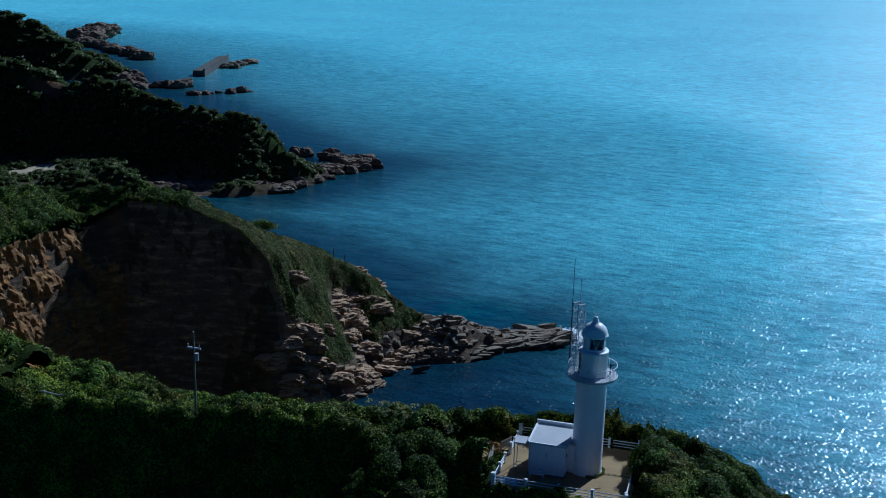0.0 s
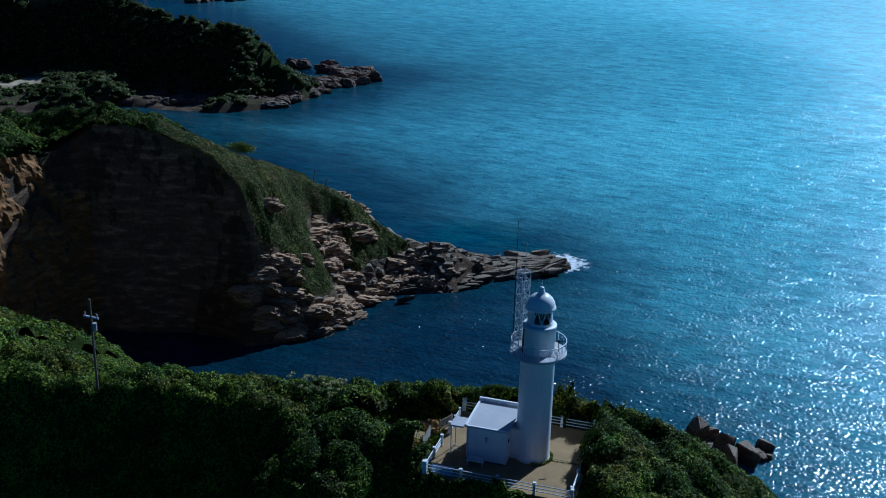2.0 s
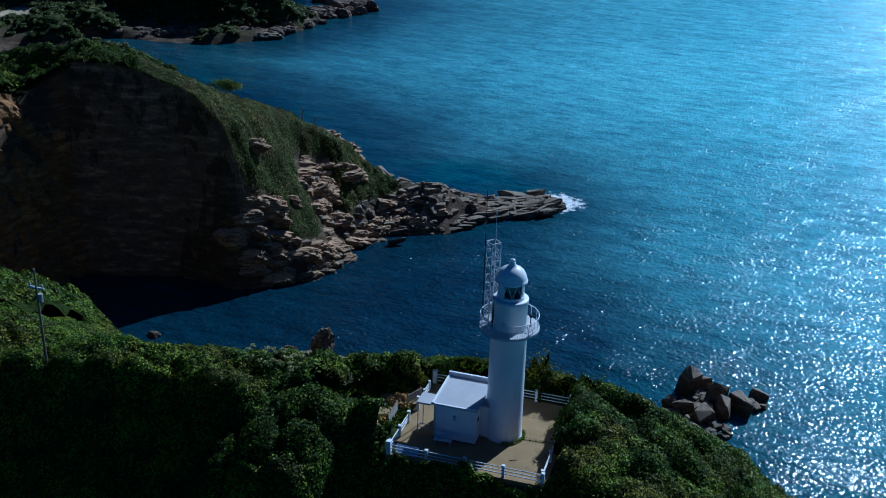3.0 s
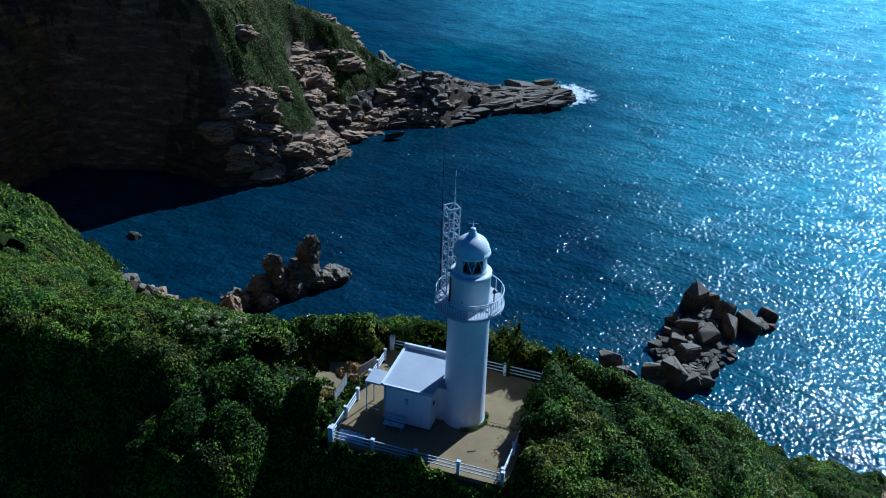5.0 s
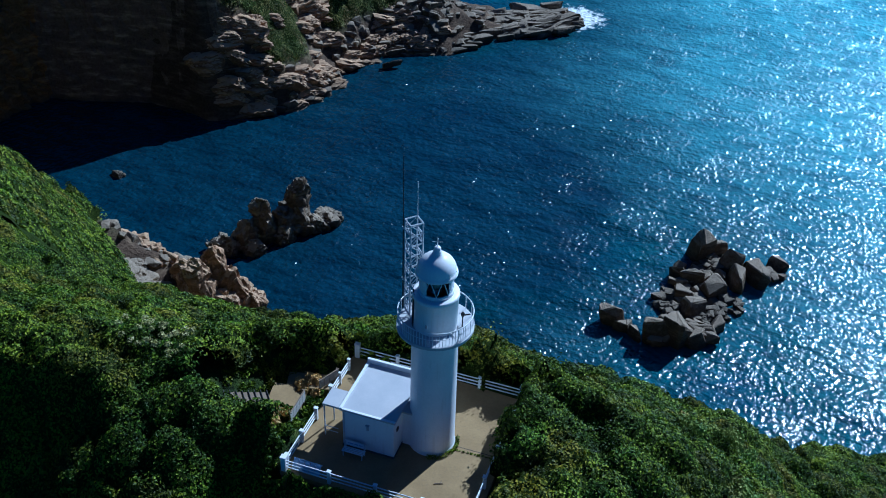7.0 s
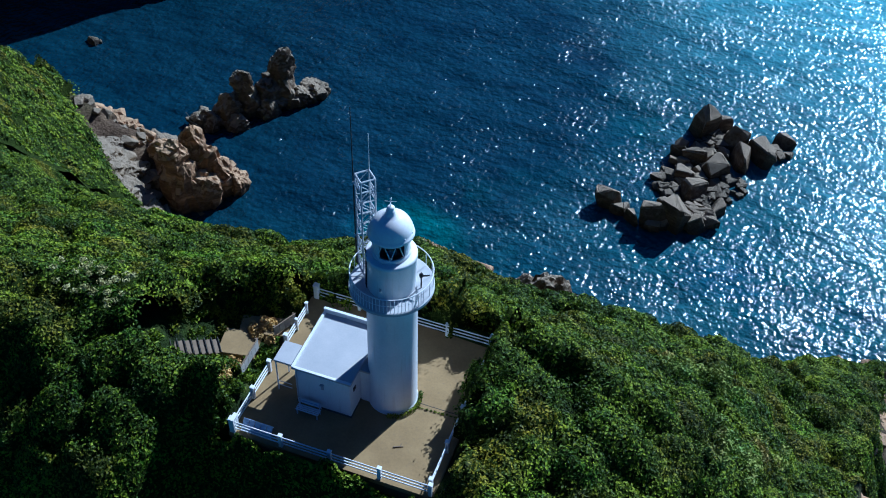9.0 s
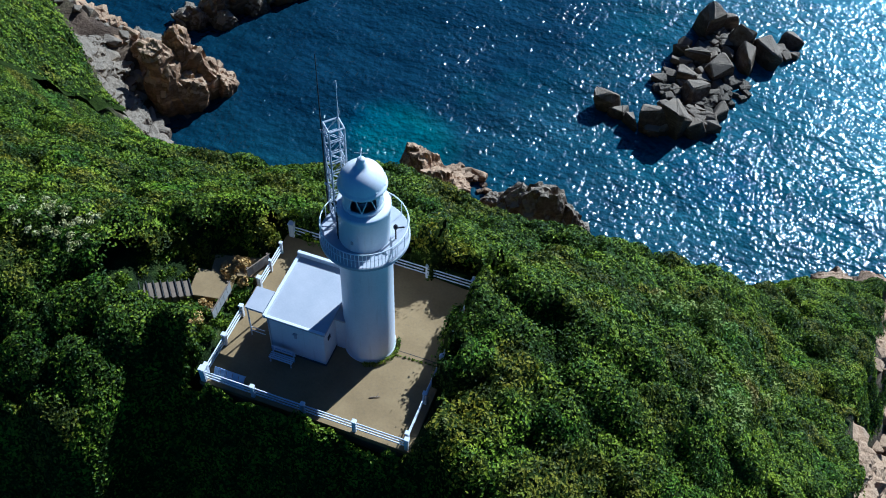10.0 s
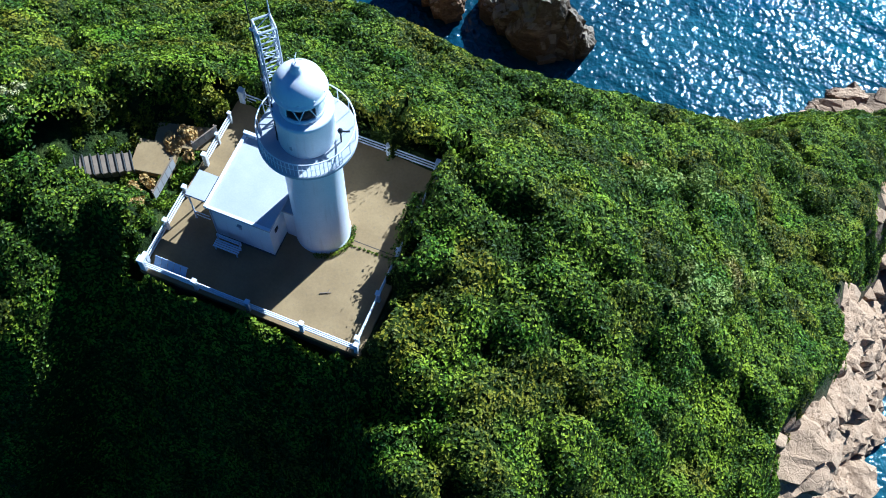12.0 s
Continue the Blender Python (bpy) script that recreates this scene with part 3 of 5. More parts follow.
def fence(name, a, b, posts, corner, rails, label, slim=1.0):
    """A run of square white posts with pipe rails between a and b (yard coordinates)."""
    f = thing(name, YARD @ pose(a[0], a[1], 0, 0, 0, math.degrees(math.atan2(b[1] - a[1], b[0] - a[0]))), label, "fence", "fences round the yard")
    length = math.hypot(b[0] - a[0], b[1] - a[1])
    for k in range(posts):
        s = length * k / (posts - 1)
        big = k in corner
        w, h = (0.16 * slim, 1.1) if big else (0.105 * slim, 0.97)
        bm = box(bmesh.new(), s - w, s + w, -w, w, 0, h, 0.02)
        box(bm, s - w - 0.03, s + w + 0.03, -w - 0.03, w + 0.03, h, h + 0.09, 0.02)
        part("post", bm, WHITE, f)
    for z in rails:
        part("rail", tube(bmesh.new(), (0, 0, z), (length, 0, z), 0.04), WHITE, f)
    return f


RAILS = (0.3, 0.58, 0.86)
fence("fence", (-HX + 0.1, -HY - 0.02), (HX - 0.1, -HY - 0.02), 5, (0,), RAILS, "white post and pipe fence along the cliffside wall")
fence("fence", (-HX + 0.2, HY - 0.1), (HX - 0.2, HY - 0.1), 5, (0, 4), RAILS, "white post and pipe fence beside the seaward shrubs")
fence("fence", (HX - 0.2, -HY + 0.35), (HX - 0.2, HY - 0.45), 5, (), (0.58, 0.86), "white pipe fence half buried in shrubs")
fence("fence", (-HX + 0.1, -HY + 0.35), (-HX + 0.1, -1.0), 3, (), RAILS, "white post and pipe fence beside the hut")
fence("fence", (-HX + 0.2, 1.1), (-HX + 0.2, HY - 1.6), 3, (0,), RAILS, "white post and pipe fence behind the hut", 0.72)

# blue-grey notice panel tied to the fence
panel = thing("notice_panel", YARD @ pose(-HX + 0.5, -HY + 0.14, 0.06, -40), "blue-grey panelled notice board tied to the white fence", "sign")
for k in range(5):
    part("panel", box(bmesh.new(), 0.37 * k, 0.37 * k + 0.34, -0.02, 0.02, 0, 0.75, 0.008), BLUE_PANEL, panel)
part("frame", box(bmesh.new(), -0.03, 1.86, 0.022, 0.05, 0.02, 0.07), WHITE, panel)
part("frame", box(bmesh.new(), -0.03, 1.86, 0.022, 0.05, 0.68, 0.73), WHITE, panel)

# ---- the hut ----
hut = thing("equipment_hut", YARD @ pose(-1.79, -0.2, 0), "small white flat-roofed concrete hut beside the lighthouse", "hut")
W2, D2, H2 = 1.69, 2.2, 3.05
bm = box(bmesh.new(), -W2, W2, -D2, D2, -0.05, H2, 0.02)
part("wall", bm, WHITE, hut)
bm = box(bmesh.new(), -W2 - 0.14, W2 + 0.14, -D2 - 0.14, D2 + 0.14, H2, H2 + 0.14, 0.015)
part("roof", bm, ROOF_WHITE, hut, "flat white roof slab")
for q in ((-W2 - 0.14, W2 + 0.14, D2 - 0.05, D2 + 0.14, H2 + 0.14, H2 + 0.46), (-W2 - 0.14, -W2 + 0.03, -D2 - 0.14, D2 - 0.05, H2 + 0.14, H2 + 0.24), (-W2 + 0.03, W2 + 0.14, -D2 - 0.14, -D2 + 0.03, H2 + 0.14, H2 + 0.17)):
    part("parapet", box(bmesh.new(), *q, 0.01), WHITE, hut)
part("base_course", box(bmesh.new(), -W2 - 0.03, W2 + 0.03, -D2 - 0.03, D2 + 0.03, -0.04, 0.14), WALL_CONCRETE, hut)
part("drainpipe", tube(bmesh.new(), (-W2 + 0.12, -D2 - 0.06, 0.1), (-W2 + 0.12, -D2 - 0.06, H2), 0.045), DECK_GREY, hut, "grey drainpipe")
vent = part("vent", box(bmesh.new(), -0.08, 0.08, -D2 - 0.09, -D2 - 0.02, 1.9, 2.3, 0.01), DECK_GREY, hut, "small grey wall vent")
part("hood", box(bmesh.new(), -0.12, 0.12, -D2 - 0.16, -D2 - 0.01, 2.3, 2.34), DECK_GREY, vent)
part("hatch", box(bmesh.new(), W2 + 0.002, W2 + 0.05, -1.75, -1.45, 1.9, 2.2, 0.01), BLACK, hut, "small dark louvred hatch")
door = part("door", box(bmesh.new(), -W2 - 0.05, -W2 - 0.004, -1.85, -1.0, 0.05, 2.05, 0.01), DECK_GREY, hut, "grey steel door")
part("handle", box(bmesh.new(), -W2 - 0.11, -W2 - 0.05, -1.12, -1.08, 0.95, 1.1, 0.01), METAL, door)
link = part("passage", box(bmesh.new(), W2 + 0.004, W2 + 0.75, -0.75, 0.75, -0.03, 2.75, 0.02), WHITE, hut, "white link between hut and tower")
part("passage_roof", box(bmesh.new(), W2 + 0.02, W2 + 0.7, -0.9, 0.9, 2.75, 2.9, 0.015), ROOF_WHITE, hut)

porch = thing("porch_canopy", YARD @ pose(-4.36, -1.3, 0), "flat white porch canopy on thin posts", "canopy")
part("canopy", box(bmesh.new(), -0.62, 0.5, -0.78, 0.78, 2.62, 2.76, 0.015), ROOF_WHITE, porch)
for y in (-0.68, 0.68):
    part("post", tube(bmesh.new(), (-0.54, y, 0), (-0.54, y, 2.62), 0.045), WHITE, porch)
for z in (0.45, 0.8):
    part("rail", tube(bmesh.new(), (-0.54, -0.68, z), (0.35, -0.68, z), 0.025), WHITE, porch)

# bench in front of the hut
bench = thing("bench", YARD @ pose(-2.5, -2.98, 0), "white slatted bench standing against the hut wall", "bench")
for k in range(4):
    part("slat", box(bmesh.new(), -0.72, 0.72, -0.30 + 0.12 * k, -0.21 + 0.12 * k, 0.42, 0.45, 0.008), WHITE, bench)
for k in range(3):
    part("back_slat", box(bmesh.new(), -0.72, 0.72, 0.20, 0.23, 0.52 + 0.13 * k, 0.61 + 0.13 * k, 0.008), WHITE, bench)
for x in (-0.62, 0.62):
    part("leg", box(bmesh.new(), x - 0.03, x + 0.03, -0.28, -0.22, 0, 0.42), METAL, bench)
    part("leg", box(bmesh.new(), x - 0.03, x + 0.03, 0.14, 0.2, 0, 0.9), METAL, bench)
board_back = part("back_panel", box(bmesh.new(), -0.7, 0.7, 0.236, 0.25, 0.5, 0.9), WHITE, bench)
for x0, x1, z0, z1 in ((-0.5, -0.12, 0.72, 0.76), (-0.08, 0.2, 0.72, 0.76), (0.25, 0.5, 0.72, 0.76)):
    part("lettering", box(bmesh.new(), x0, x1, 0.192, 0.199, z0 - 0.03, z1 + 0.03), BLUE_PANEL, bench, "faded blue lettering bar")

# ---- the lighthouse ----
tower = thing("lighthouse", pose(0, 0, 0), "white round lighthouse tower with a gallery and domed lantern", "lighthouse")
part("shaft", lathe(bmesh.new(), [(1.47, -0.05), (1.47, 0.10), (1.43, 0.14), (1.42, 0.2), (1.40, 5.0), (1.38, 9.0), (1.42, 9.15), (1.6, 9.3), (2.1, 9.42)], 96), WHITE, tower)
part("gallery_deck", lathe(bmesh.new(), [(1.25, 9.40), (2.22, 9.40), (2.28, 9.44), (2.28, 9.62), (2.22, 9.65), (1.25, 9.65)], 96, False), DECK_GREY, tower, "grey round gallery deck")
part("drum", lathe(bmesh.new(), [(1.31, 9.62), (1.31, 11.7), (1.36, 11.74), (1.36, 11.95), (1.30, 12.0), (0.9, 12.0)], 96), WHITE, tower, "white watch-room drum")
rail = part("gallery_rail", ring(bmesh.new(), 2.2, 10.62, 0.035, 96), WHITE, tower, "white pipe gallery rail")
part("mid_rail", ring(bmesh.new(), 2.2, 10.15, 0.016, 96, 215, 345), WHITE, rail)
for k in range(72):
    a = radians(5 * k)
    if 215 <= 5 * k <= 345:
        part("baluster", tube(bmesh.new(), (2.2 * math.cos(a), 2.2 * math.sin(a), 9.65), (2.2 * math.cos(a), 2.2 * math.sin(a), 10.62), 0.016, seg=6), WHITE, rail)
    elif k % 4 == 0:
        part("baluster", tube(bmesh.new(), (2.2 * math.cos(a), 2.2 * math.sin(a), 9.65), (2.2 * math.cos(a), 2.2 * math.sin(a), 10.62), 0.02, seg=6), WHITE, rail)
lantern = part("lantern_sill", lathe(bmesh.new(), [(1.0, 12.0), (1.03, 12.02), (1.03, 12.2), (0.98, 12.25), (0.9, 12.25), (0.9, 12.0)], 64), WHITE, tower)
blind = bmesh.new()
for k in range(45):
    a0, a1 = radians(-5 + 8.0 * k), radians(-5 + 8.0 * (k + 1))
    if not 258 <= -5 + 8.0 * k <= 338:
        q = [blind.verts.new((r * math.cos(a), r * math.sin(a), z)) for r in (0.99, 0.95) for a, z in ((a0, 12.25), (a1, 12.25), (a1, 13.35), (a0, 13.35))]
        for f in ((0, 1, 2, 3), (7, 6, 5, 4), (0, 4, 5, 1), (3, 2, 6, 7)):
            blind.faces.new([q[i] for i in f])
bmesh.ops.remove_doubles(blind, verts=blind.verts, dist=0.002)
part("blind", blind, WHITE, tower, "white lantern screen panels")
pane_run = bmesh.new()
for k in range(14):
    a0, a1 = radians(196 + 12.5 * k), radians(196 + 12.5 * (k + 1))
    q = [pane_run.verts.new((0.965 * math.cos(a), 0.965 * math.sin(a), z)) for a, z in ((a0, 12.25), (a1, 12.25), (a1, 13.38), (a0, 13.38))]
    pane_run.faces.new(q)
pane_ob = part("glazing", pane_run, GLASS, tower, "clear lantern glass")
pane_ob.visible_shadow = False
for k in range(4):
    a, c = radians(206 + 44 * k), radians(228 + 44 * k)
    part("glazing_bar", tube(bmesh.new(), (0.985 * math.cos(a), 0.985 * math.sin(a), 12.24), (0.985 * math.cos(c), 0.985 * math.sin(c), 13.4), 0.028, seg=6), WHITE, tower)
    e = radians(250 + 44 * k)
    part("glazing_bar", tube(bmesh.new(), (0.985 * math.cos(e), 0.985 * math.sin(e), 12.24), (0.985 * math.cos(c), 0.985 * math.sin(c), 13.4), 0.028, seg=6), WHITE, tower)
part("lens", lathe(bmesh.new(), [(0.0, 12.3), (0.32, 12.35), (0.45, 12.7), (0.46, 12.95), (0.34, 13.25), (0.0, 13.3)], 32), LENS, tower, "dark glass lens")
part("pedestal", tube(bmesh.new(), (0, 0, 12.0), (0, 0, 12.32), 0.25, 0.2, 20), METAL, tower)
dome = part("dome", lathe(bmesh.new(), [(0.95, 13.33), (1.2, 13.33), (1.22, 13.37), (1.2, 13.44), (1.19, 13.5), (1.14, 13.53), (1.13, 13.66), (1.05, 13.93), (0.9, 14.18), (0.7, 14.37), (0.48, 14.5), (0.33, 14.57), (0.25, 14.68), (0.24, 14.82), (0.2, 14.86), (0.17, 14.92), (0.2, 15.0), (0.15, 15.08), (0.0, 15.12)], 96), DOME_WHITE, tower, "bright white domed lantern roof")
for k in range(10):
    a = radians(36 * k + 10)
    p = Vector((1.1 * math.cos(a), 1.1 * math.sin(a), 13.62))
    part("vent_cap", box(bmesh.new(), -0.06, 0.06, -0.05, 0.05, -0.04, 0.05, 0.015), DOME_WHITE, dome).matrix_local = Matrix.Translation(p) @ Euler((0, 0, a)).to_matrix().to_4x4()
vane = part("wind_vane", tube(bmesh.new(), (0, 0, 15.1), (0, 0, 15.62), 0.02), METAL, tower, "small metal wind vane and lightning rod")
for a in (20, 110, 200, 290):
    part("vane_arm", tube(bmesh.new(), (0, 0, 15.4), (0.3 * math.cos(radians(a)), 0.3 * math.sin(radians(a)), 15.42), 0.015), METAL, vane)
# camera-facing service details on the drum
part("drum_hatch", box(bmesh.new(), -0.07, 0.07, -1.36, -1.3, 10.2, 10.42, 0.01), DECK_GREY, tower, "small grey hatch")
part("cable", tube(bmesh.new(), (-1.15, -0.72, 9.66), (-1.12, -0.68, 12.2), 0.035), BLACK, tower, "black cable run")
part("cable", tube(bmesh.new(), (-1.02, -0.9, 9.66), (-0.98, -0.86, 12.0), 0.03), BLACK, tower, "black cable run")

beacon = thing("marker_lamp", pose(1.55, 0.35, 9.65), "small black bracketed lamp on the lighthouse gallery", "lamp")
part("stand", tube(bmesh.new(), (0, 0, 0), (0, 0, 0.85), 0.04), BLACK, beacon)
part("arm", tube(bmesh.new(), (0, 0, 0.85), (0.42, 0.12, 0.98), 0.045), BLACK, beacon)
part("lamp_head", lathe(bmesh.new(), [(0, 0.78), (0.1, 0.8), (0.12, 0.95), (0.05, 1.08), (0, 1.08)], 16), BLACK, beacon)

# ---- lattice mast with whip aerials ----
MAST_C, MAST_TOP = Vector((-1.72, 0.6, 9.65)), 6.25
mast = thing("lattice_mast", Matrix.Translation(MAST_C), "grey steel lattice mast standing on the gallery", "mast")
legs = [Vector((0.6 * math.cos(radians(a)), 0.6 * math.sin(radians(a)), 0)) * 0.9 for a in (5, 95, 185, 275)]
up = Vector((0, 0, 1))
for p in legs:
    part("leg", tube(bmesh.new(), p, p + up * MAST_TOP, 0.045, seg=6), METAL, mast)
levels = 9
for k in range(levels + 1):
    z = MAST_TOP * k / levels
    for i in range(4):
        a, c = legs[i], legs[(i + 1) % 4]
        part("strut", tube(bmesh.new(), a + up * z, c + up * z, 0.03 if k < levels else 0.05, seg=6), METAL, mast)
        if k < levels:
            z1 = MAST_TOP * (k + 1) / levels
            part("brace", tube(bmesh.new(), (a if k % 2 else c) + up * z, (c if k % 2 else a) + up * z1, 0.025, seg=6), METAL, mast)
whip = thing("whip_aerial", Matrix.Translation(MAST_C + legs[2] + Vector((-0.08, -0.05, 0))), "tall thin dark whip aerial clamped to the mast", "antenna", "aerials on the mast")
part("rod", tube(bmesh.new(), (0, 0, 0), (0, 0, 10.4), 0.045, 0.02, 6), BLACK, whip)
part("clamp", box(bmesh.new(), -0.06, 0.1, -0.05, 0.05, 5.6, 5.75), METAL, whip)
part("clamp", box(bmesh.new(), -0.06, 0.1, -0.05, 0.05, 2.0, 2.15), METAL, whip)
whip = thing("whip_aerial", Matrix.Translation(MAST_C + legs[1] + up * MAST_TOP), "short thin whip aerial on top of the mast", "antenna", "aerials on the mast")
part("rod", tube(bmesh.new(), (0, 0, 0), (0, 0, 2.1), 0.035, 0.015, 6), METAL, whip)
part("tip", tube(bmesh.new(), (0, 0, 1.9), (0.0, 0, 2.3), 0.05, 0.03, 6), METAL, whip)

# ---- utility pole on the ridge ----
px_, py_ = -35.8, -9.8
pole_z = float(height_at(np.array([px_]), np.array([py_]))[0])
pole = thing("utility_pole", pose(px_, py_, pole_z), "pale concrete utility pole with a short crossarm", "utility pole")
part("shaft", tube(bmesh.new(), (0, 0, -0.5), (0, 0, 11.4 - pole_z), 0.12, 0.08, 12), WOOD, pole)
part("crossarm", box(bmesh.new(), -0.75, 0.75, -0.06, 0.06, 9.7 - pole_z, 9.85 - pole_z), METAL, pole)
for x in (-0.6, 0.6):
    part("insulator", tube(bmesh.new(), (x, 0, 9.85 - pole_z), (x, 0, 10.15 - pole_z), 0.06), POLE_GREY, pole)
part("transformer", tube(bmesh.new(), (0.3, 0, 8.6 - pole_z), (0.3, 0, 9.3 - pole_z), 0.18), POLE_GREY, pole)

# ---- rocks ----
rng = np.random.default_rng(5)


def rock_bm(seed):
    """An angular broken boulder about 2 m across: the hull of scattered corners, chipped along its edges."""
    r = random.Random(seed)
    bm = bmesh.new()
    for _ in range(r.randint(14, 20)):
        v = Vector((r.gauss(0, 1), r.gauss(0, 1), r.gauss(0, 1))).normalized()
        bm.verts.new(Vector([math.copysign(abs(c) ** 0.4, c) for c in v]) * r.uniform(0.8, 1.0))
    out = bmesh.ops.convex_hull(bm, input=bm.verts)
    bmesh.ops.delete(bm, geom=[g for g in set(out["geom_interior"] + out["geom_unused"]) if isinstance(g, bmesh.types.BMVert)], context="VERTS")
    bmesh.ops.bevel(bm, geom=list(bm.edges), offset=0.06, segments=1, affect="EDGES")
    bmesh.ops.triangulate(bm, faces=bm.faces)
    for v in bm.verts:
        v.co += 0.09 * noise.noise_vector(v.co * 2.7 + Vector((seed, 0, 0)))
    return bm


def crag_bm(seed):
    """A craggy rock mass bounded by joint planes, stepped along tilted beds, with a broken peak."""
    r = random.Random(seed)
    bm = bmesh.new()
    bmesh.ops.create_icosphere(bm, subdivisions=4, radius=1.0)
    planes = []
    for _ in range(18):
        n = Vector((r.gauss(0, 1), r.gauss(0, 1), r.gauss(0, 0.9)))
        planes.append((n.normalized(), r.uniform(0.78, 1.02)))
    for _ in range(3):
        planes.append((Vector((r.uniform(-0.5, 0.5), r.uniform(-0.35, 0.5), 1)).normalized(), r.uniform(0.6, 0.85)))
    dip = Vector((-0.35, -0.5, 1)).normalized()
    for v in bm.verts:
        c = v.co.normalized()
        reach = min([1.12] + [h / n.dot(c) for n, h in planes if n.dot(c) > 0.15])
        p = c * reach
        q = p + 0.2 * noise.noise_vector(p * 1.6 + Vector((seed * 3.1, 0, 0)))
        block = noise.cell(q * 2.4 + Vector((seed, 0, 0))) + 0.5 * noise.cell(q * 5.1)
        bed = noise.cell(Vector((seed * 1.7, 0.5, 6.0 * dip.dot(q))))
        v.co = p * (0.92 + 0.085 * block + 0.05 * bed + 0.03 * noise.noise(q * 7))
    return bm


ROCK_MESHES = {m.name: [mesh_of("boulder", rock_bm(k), m) for k in range(14)] for m in (ROCK, PALE_ROCK, FACE_ROCK)}
CRAG_MESHES = {m.name: [mesh_of("crag", crag_bm(k), m) for k in range(8)] for m in (ROCK, PALE_ROCK, FACE_ROCK)}


def boulders(parent, rows, seed, along=None, spread=0.35, big=2.3, mat=ROCK):
    """Boulders of (x, y, z, sx, sy, sz) under one rock; the large ones are craggy."""
    r = random.Random(seed)
    for x, y, z, sx, sy, sz in rows:
        ob = new("boulder", r.choice((CRAG_MESHES if max(sx, sy) > big else ROCK_MESHES)[mat.name]))
        ob.parent = parent
        turn = r.uniform(-0.9, 0.9) if along is None else along + r.gauss(0, spread)
        ob.matrix_local = Matrix.LocRotScale((x, y, z), Euler((r.uniform(-0.22, 0.22), r.uniform(-0.22, 0.22), turn)), (0.85 * sx, 0.85 * sy, 0.9 * sz))


def rubble(x0, y0, x1, y1, width, count, low, high, seed, z=0.0):
    r = random.Random(seed)
    rows = []
    for _ in range(count):
        t, s = r.random(), r.uniform(low, high)
        nx, ny = -(y1 - y0), x1 - x0
        q = math.hypot(nx, ny) or 1.0
        o = r.gauss(0, 0.45) * width
        rows.append((x0 + (x1 - x0) * t + nx / q * o, y0 + (y1 - y0) * t + ny / q * o, z + s * r.uniform(0.0, 0.35), s * r.uniform(0.9, 1.5), s * r.uniform(0.7, 1.1), s * r.uniform(0.5, 0.9)))
    return rows


def slope_at(x, y):
    e = 0.8
    return np.hypot(height_at(x + e, y) - height_at(x - e, y), height_at(x, y + e) - height_at(x, y - e)) / (2 * e)


def scree(x0, x1, y0, y1, count, low, high, seed, ox, oy, keep, sink=0.25, steepest=9.0):
    """Boulders lying on the ground inside a stretch, relative to (ox, oy, sea level)."""
    r = np.random.default_rng(seed)
    x, y = r.uniform(x0, x1, count), r.uniform(y0, y1, count)
    z, s = height_at(x, y), r.uniform(low, high, count) * r.uniform(0.6, 1.0, count)
    d, rise = coast_distance(x, y), slope_at(x, y)
    ok = keep(x, y, z, d) & (cover(x, y, z, rise, d) < 0.6)
    ok &= rise < steepest
    return [(p - ox, q - oy, h - SEA - sink * t, t * 1.25, t, t * 0.75) for p, q, h, t in zip(x[ok], y[ok], z[ok], s[ok])]


skerry = thing("rock_islet", pose(0, 84, SEA), "jagged dark rock islet with sunlit tops in the sea", "rock")
boulders(skerry, [(x, y, z, 0.82 * sx, 0.82 * sy, 1.08 * sz) for x, y, z, sx, sy, sz in [(-6.0, -4.6, 0.2, 2.8, 2.4, 3.4), (-4.0, -5.4, 0, 2.4, 2.0, 2.6), (-1.8, -6.4, 0, 2.4, 1.9, 2.2), (1.2, -6.6, 0.4, 3.0, 2.6, 4.4), (3.6, -5.0, 0.6, 3.4, 3.0, 5.6), (6.2, -4.0, 0.2, 2.6, 2.6, 3.4), (8.0, 0.2, 0, 2.6, 2.4, 2.2),
                  (4.6, 1.4, 0.3, 3.0, 2.8, 3.4), (2.0, 5.0, 0.2, 2.6, 2.6, 2.4), (0.4, 10.0, 0.1, 2.6, 2.4, 2.6), (2.6, 9.0, 0.2, 2.6, 2.6, 3.0), (5.6, 8.0, 0.3, 3.2, 3.2, 3.2), (2.0, 16.5, 0.6, 2.8, 2.6, 5.4), (4.6, 18.0, 0.3, 2.4, 2.2, 3.2),
                  (6.6, 15.0, 0.4, 3.4, 2.4, 4.4), (8.6, 11.5, 0.4, 3.0, 3.0, 3.8), (11.4, 14.0, 0.3, 2.6, 4.0, 3.6), (13.6, 18.6, 0.2, 2.4, 2.0, 2.6), (14.8, 16.8, 0, 1.6, 1.3, 1.6)]], 1, big=9.0)
boulders(skerry, rubble(0, -6, 8, -2, 2.2, 60, 0.6, 1.4, 71, 0.8) + rubble(1, 0, 5, 17, 3.0, 80, 0.5, 1.3, 72, 0.4) + rubble(4, 16, 14, 16, 1.8, 40, 0.5, 1.3, 73, 0.4) + rubble(4, -3, 9, 8, 2.6, 60, 0.5, 1.2, 2) + rubble(0, 9, 4, 15, 1.6, 30, 0.4, 1.0, 3), 4)

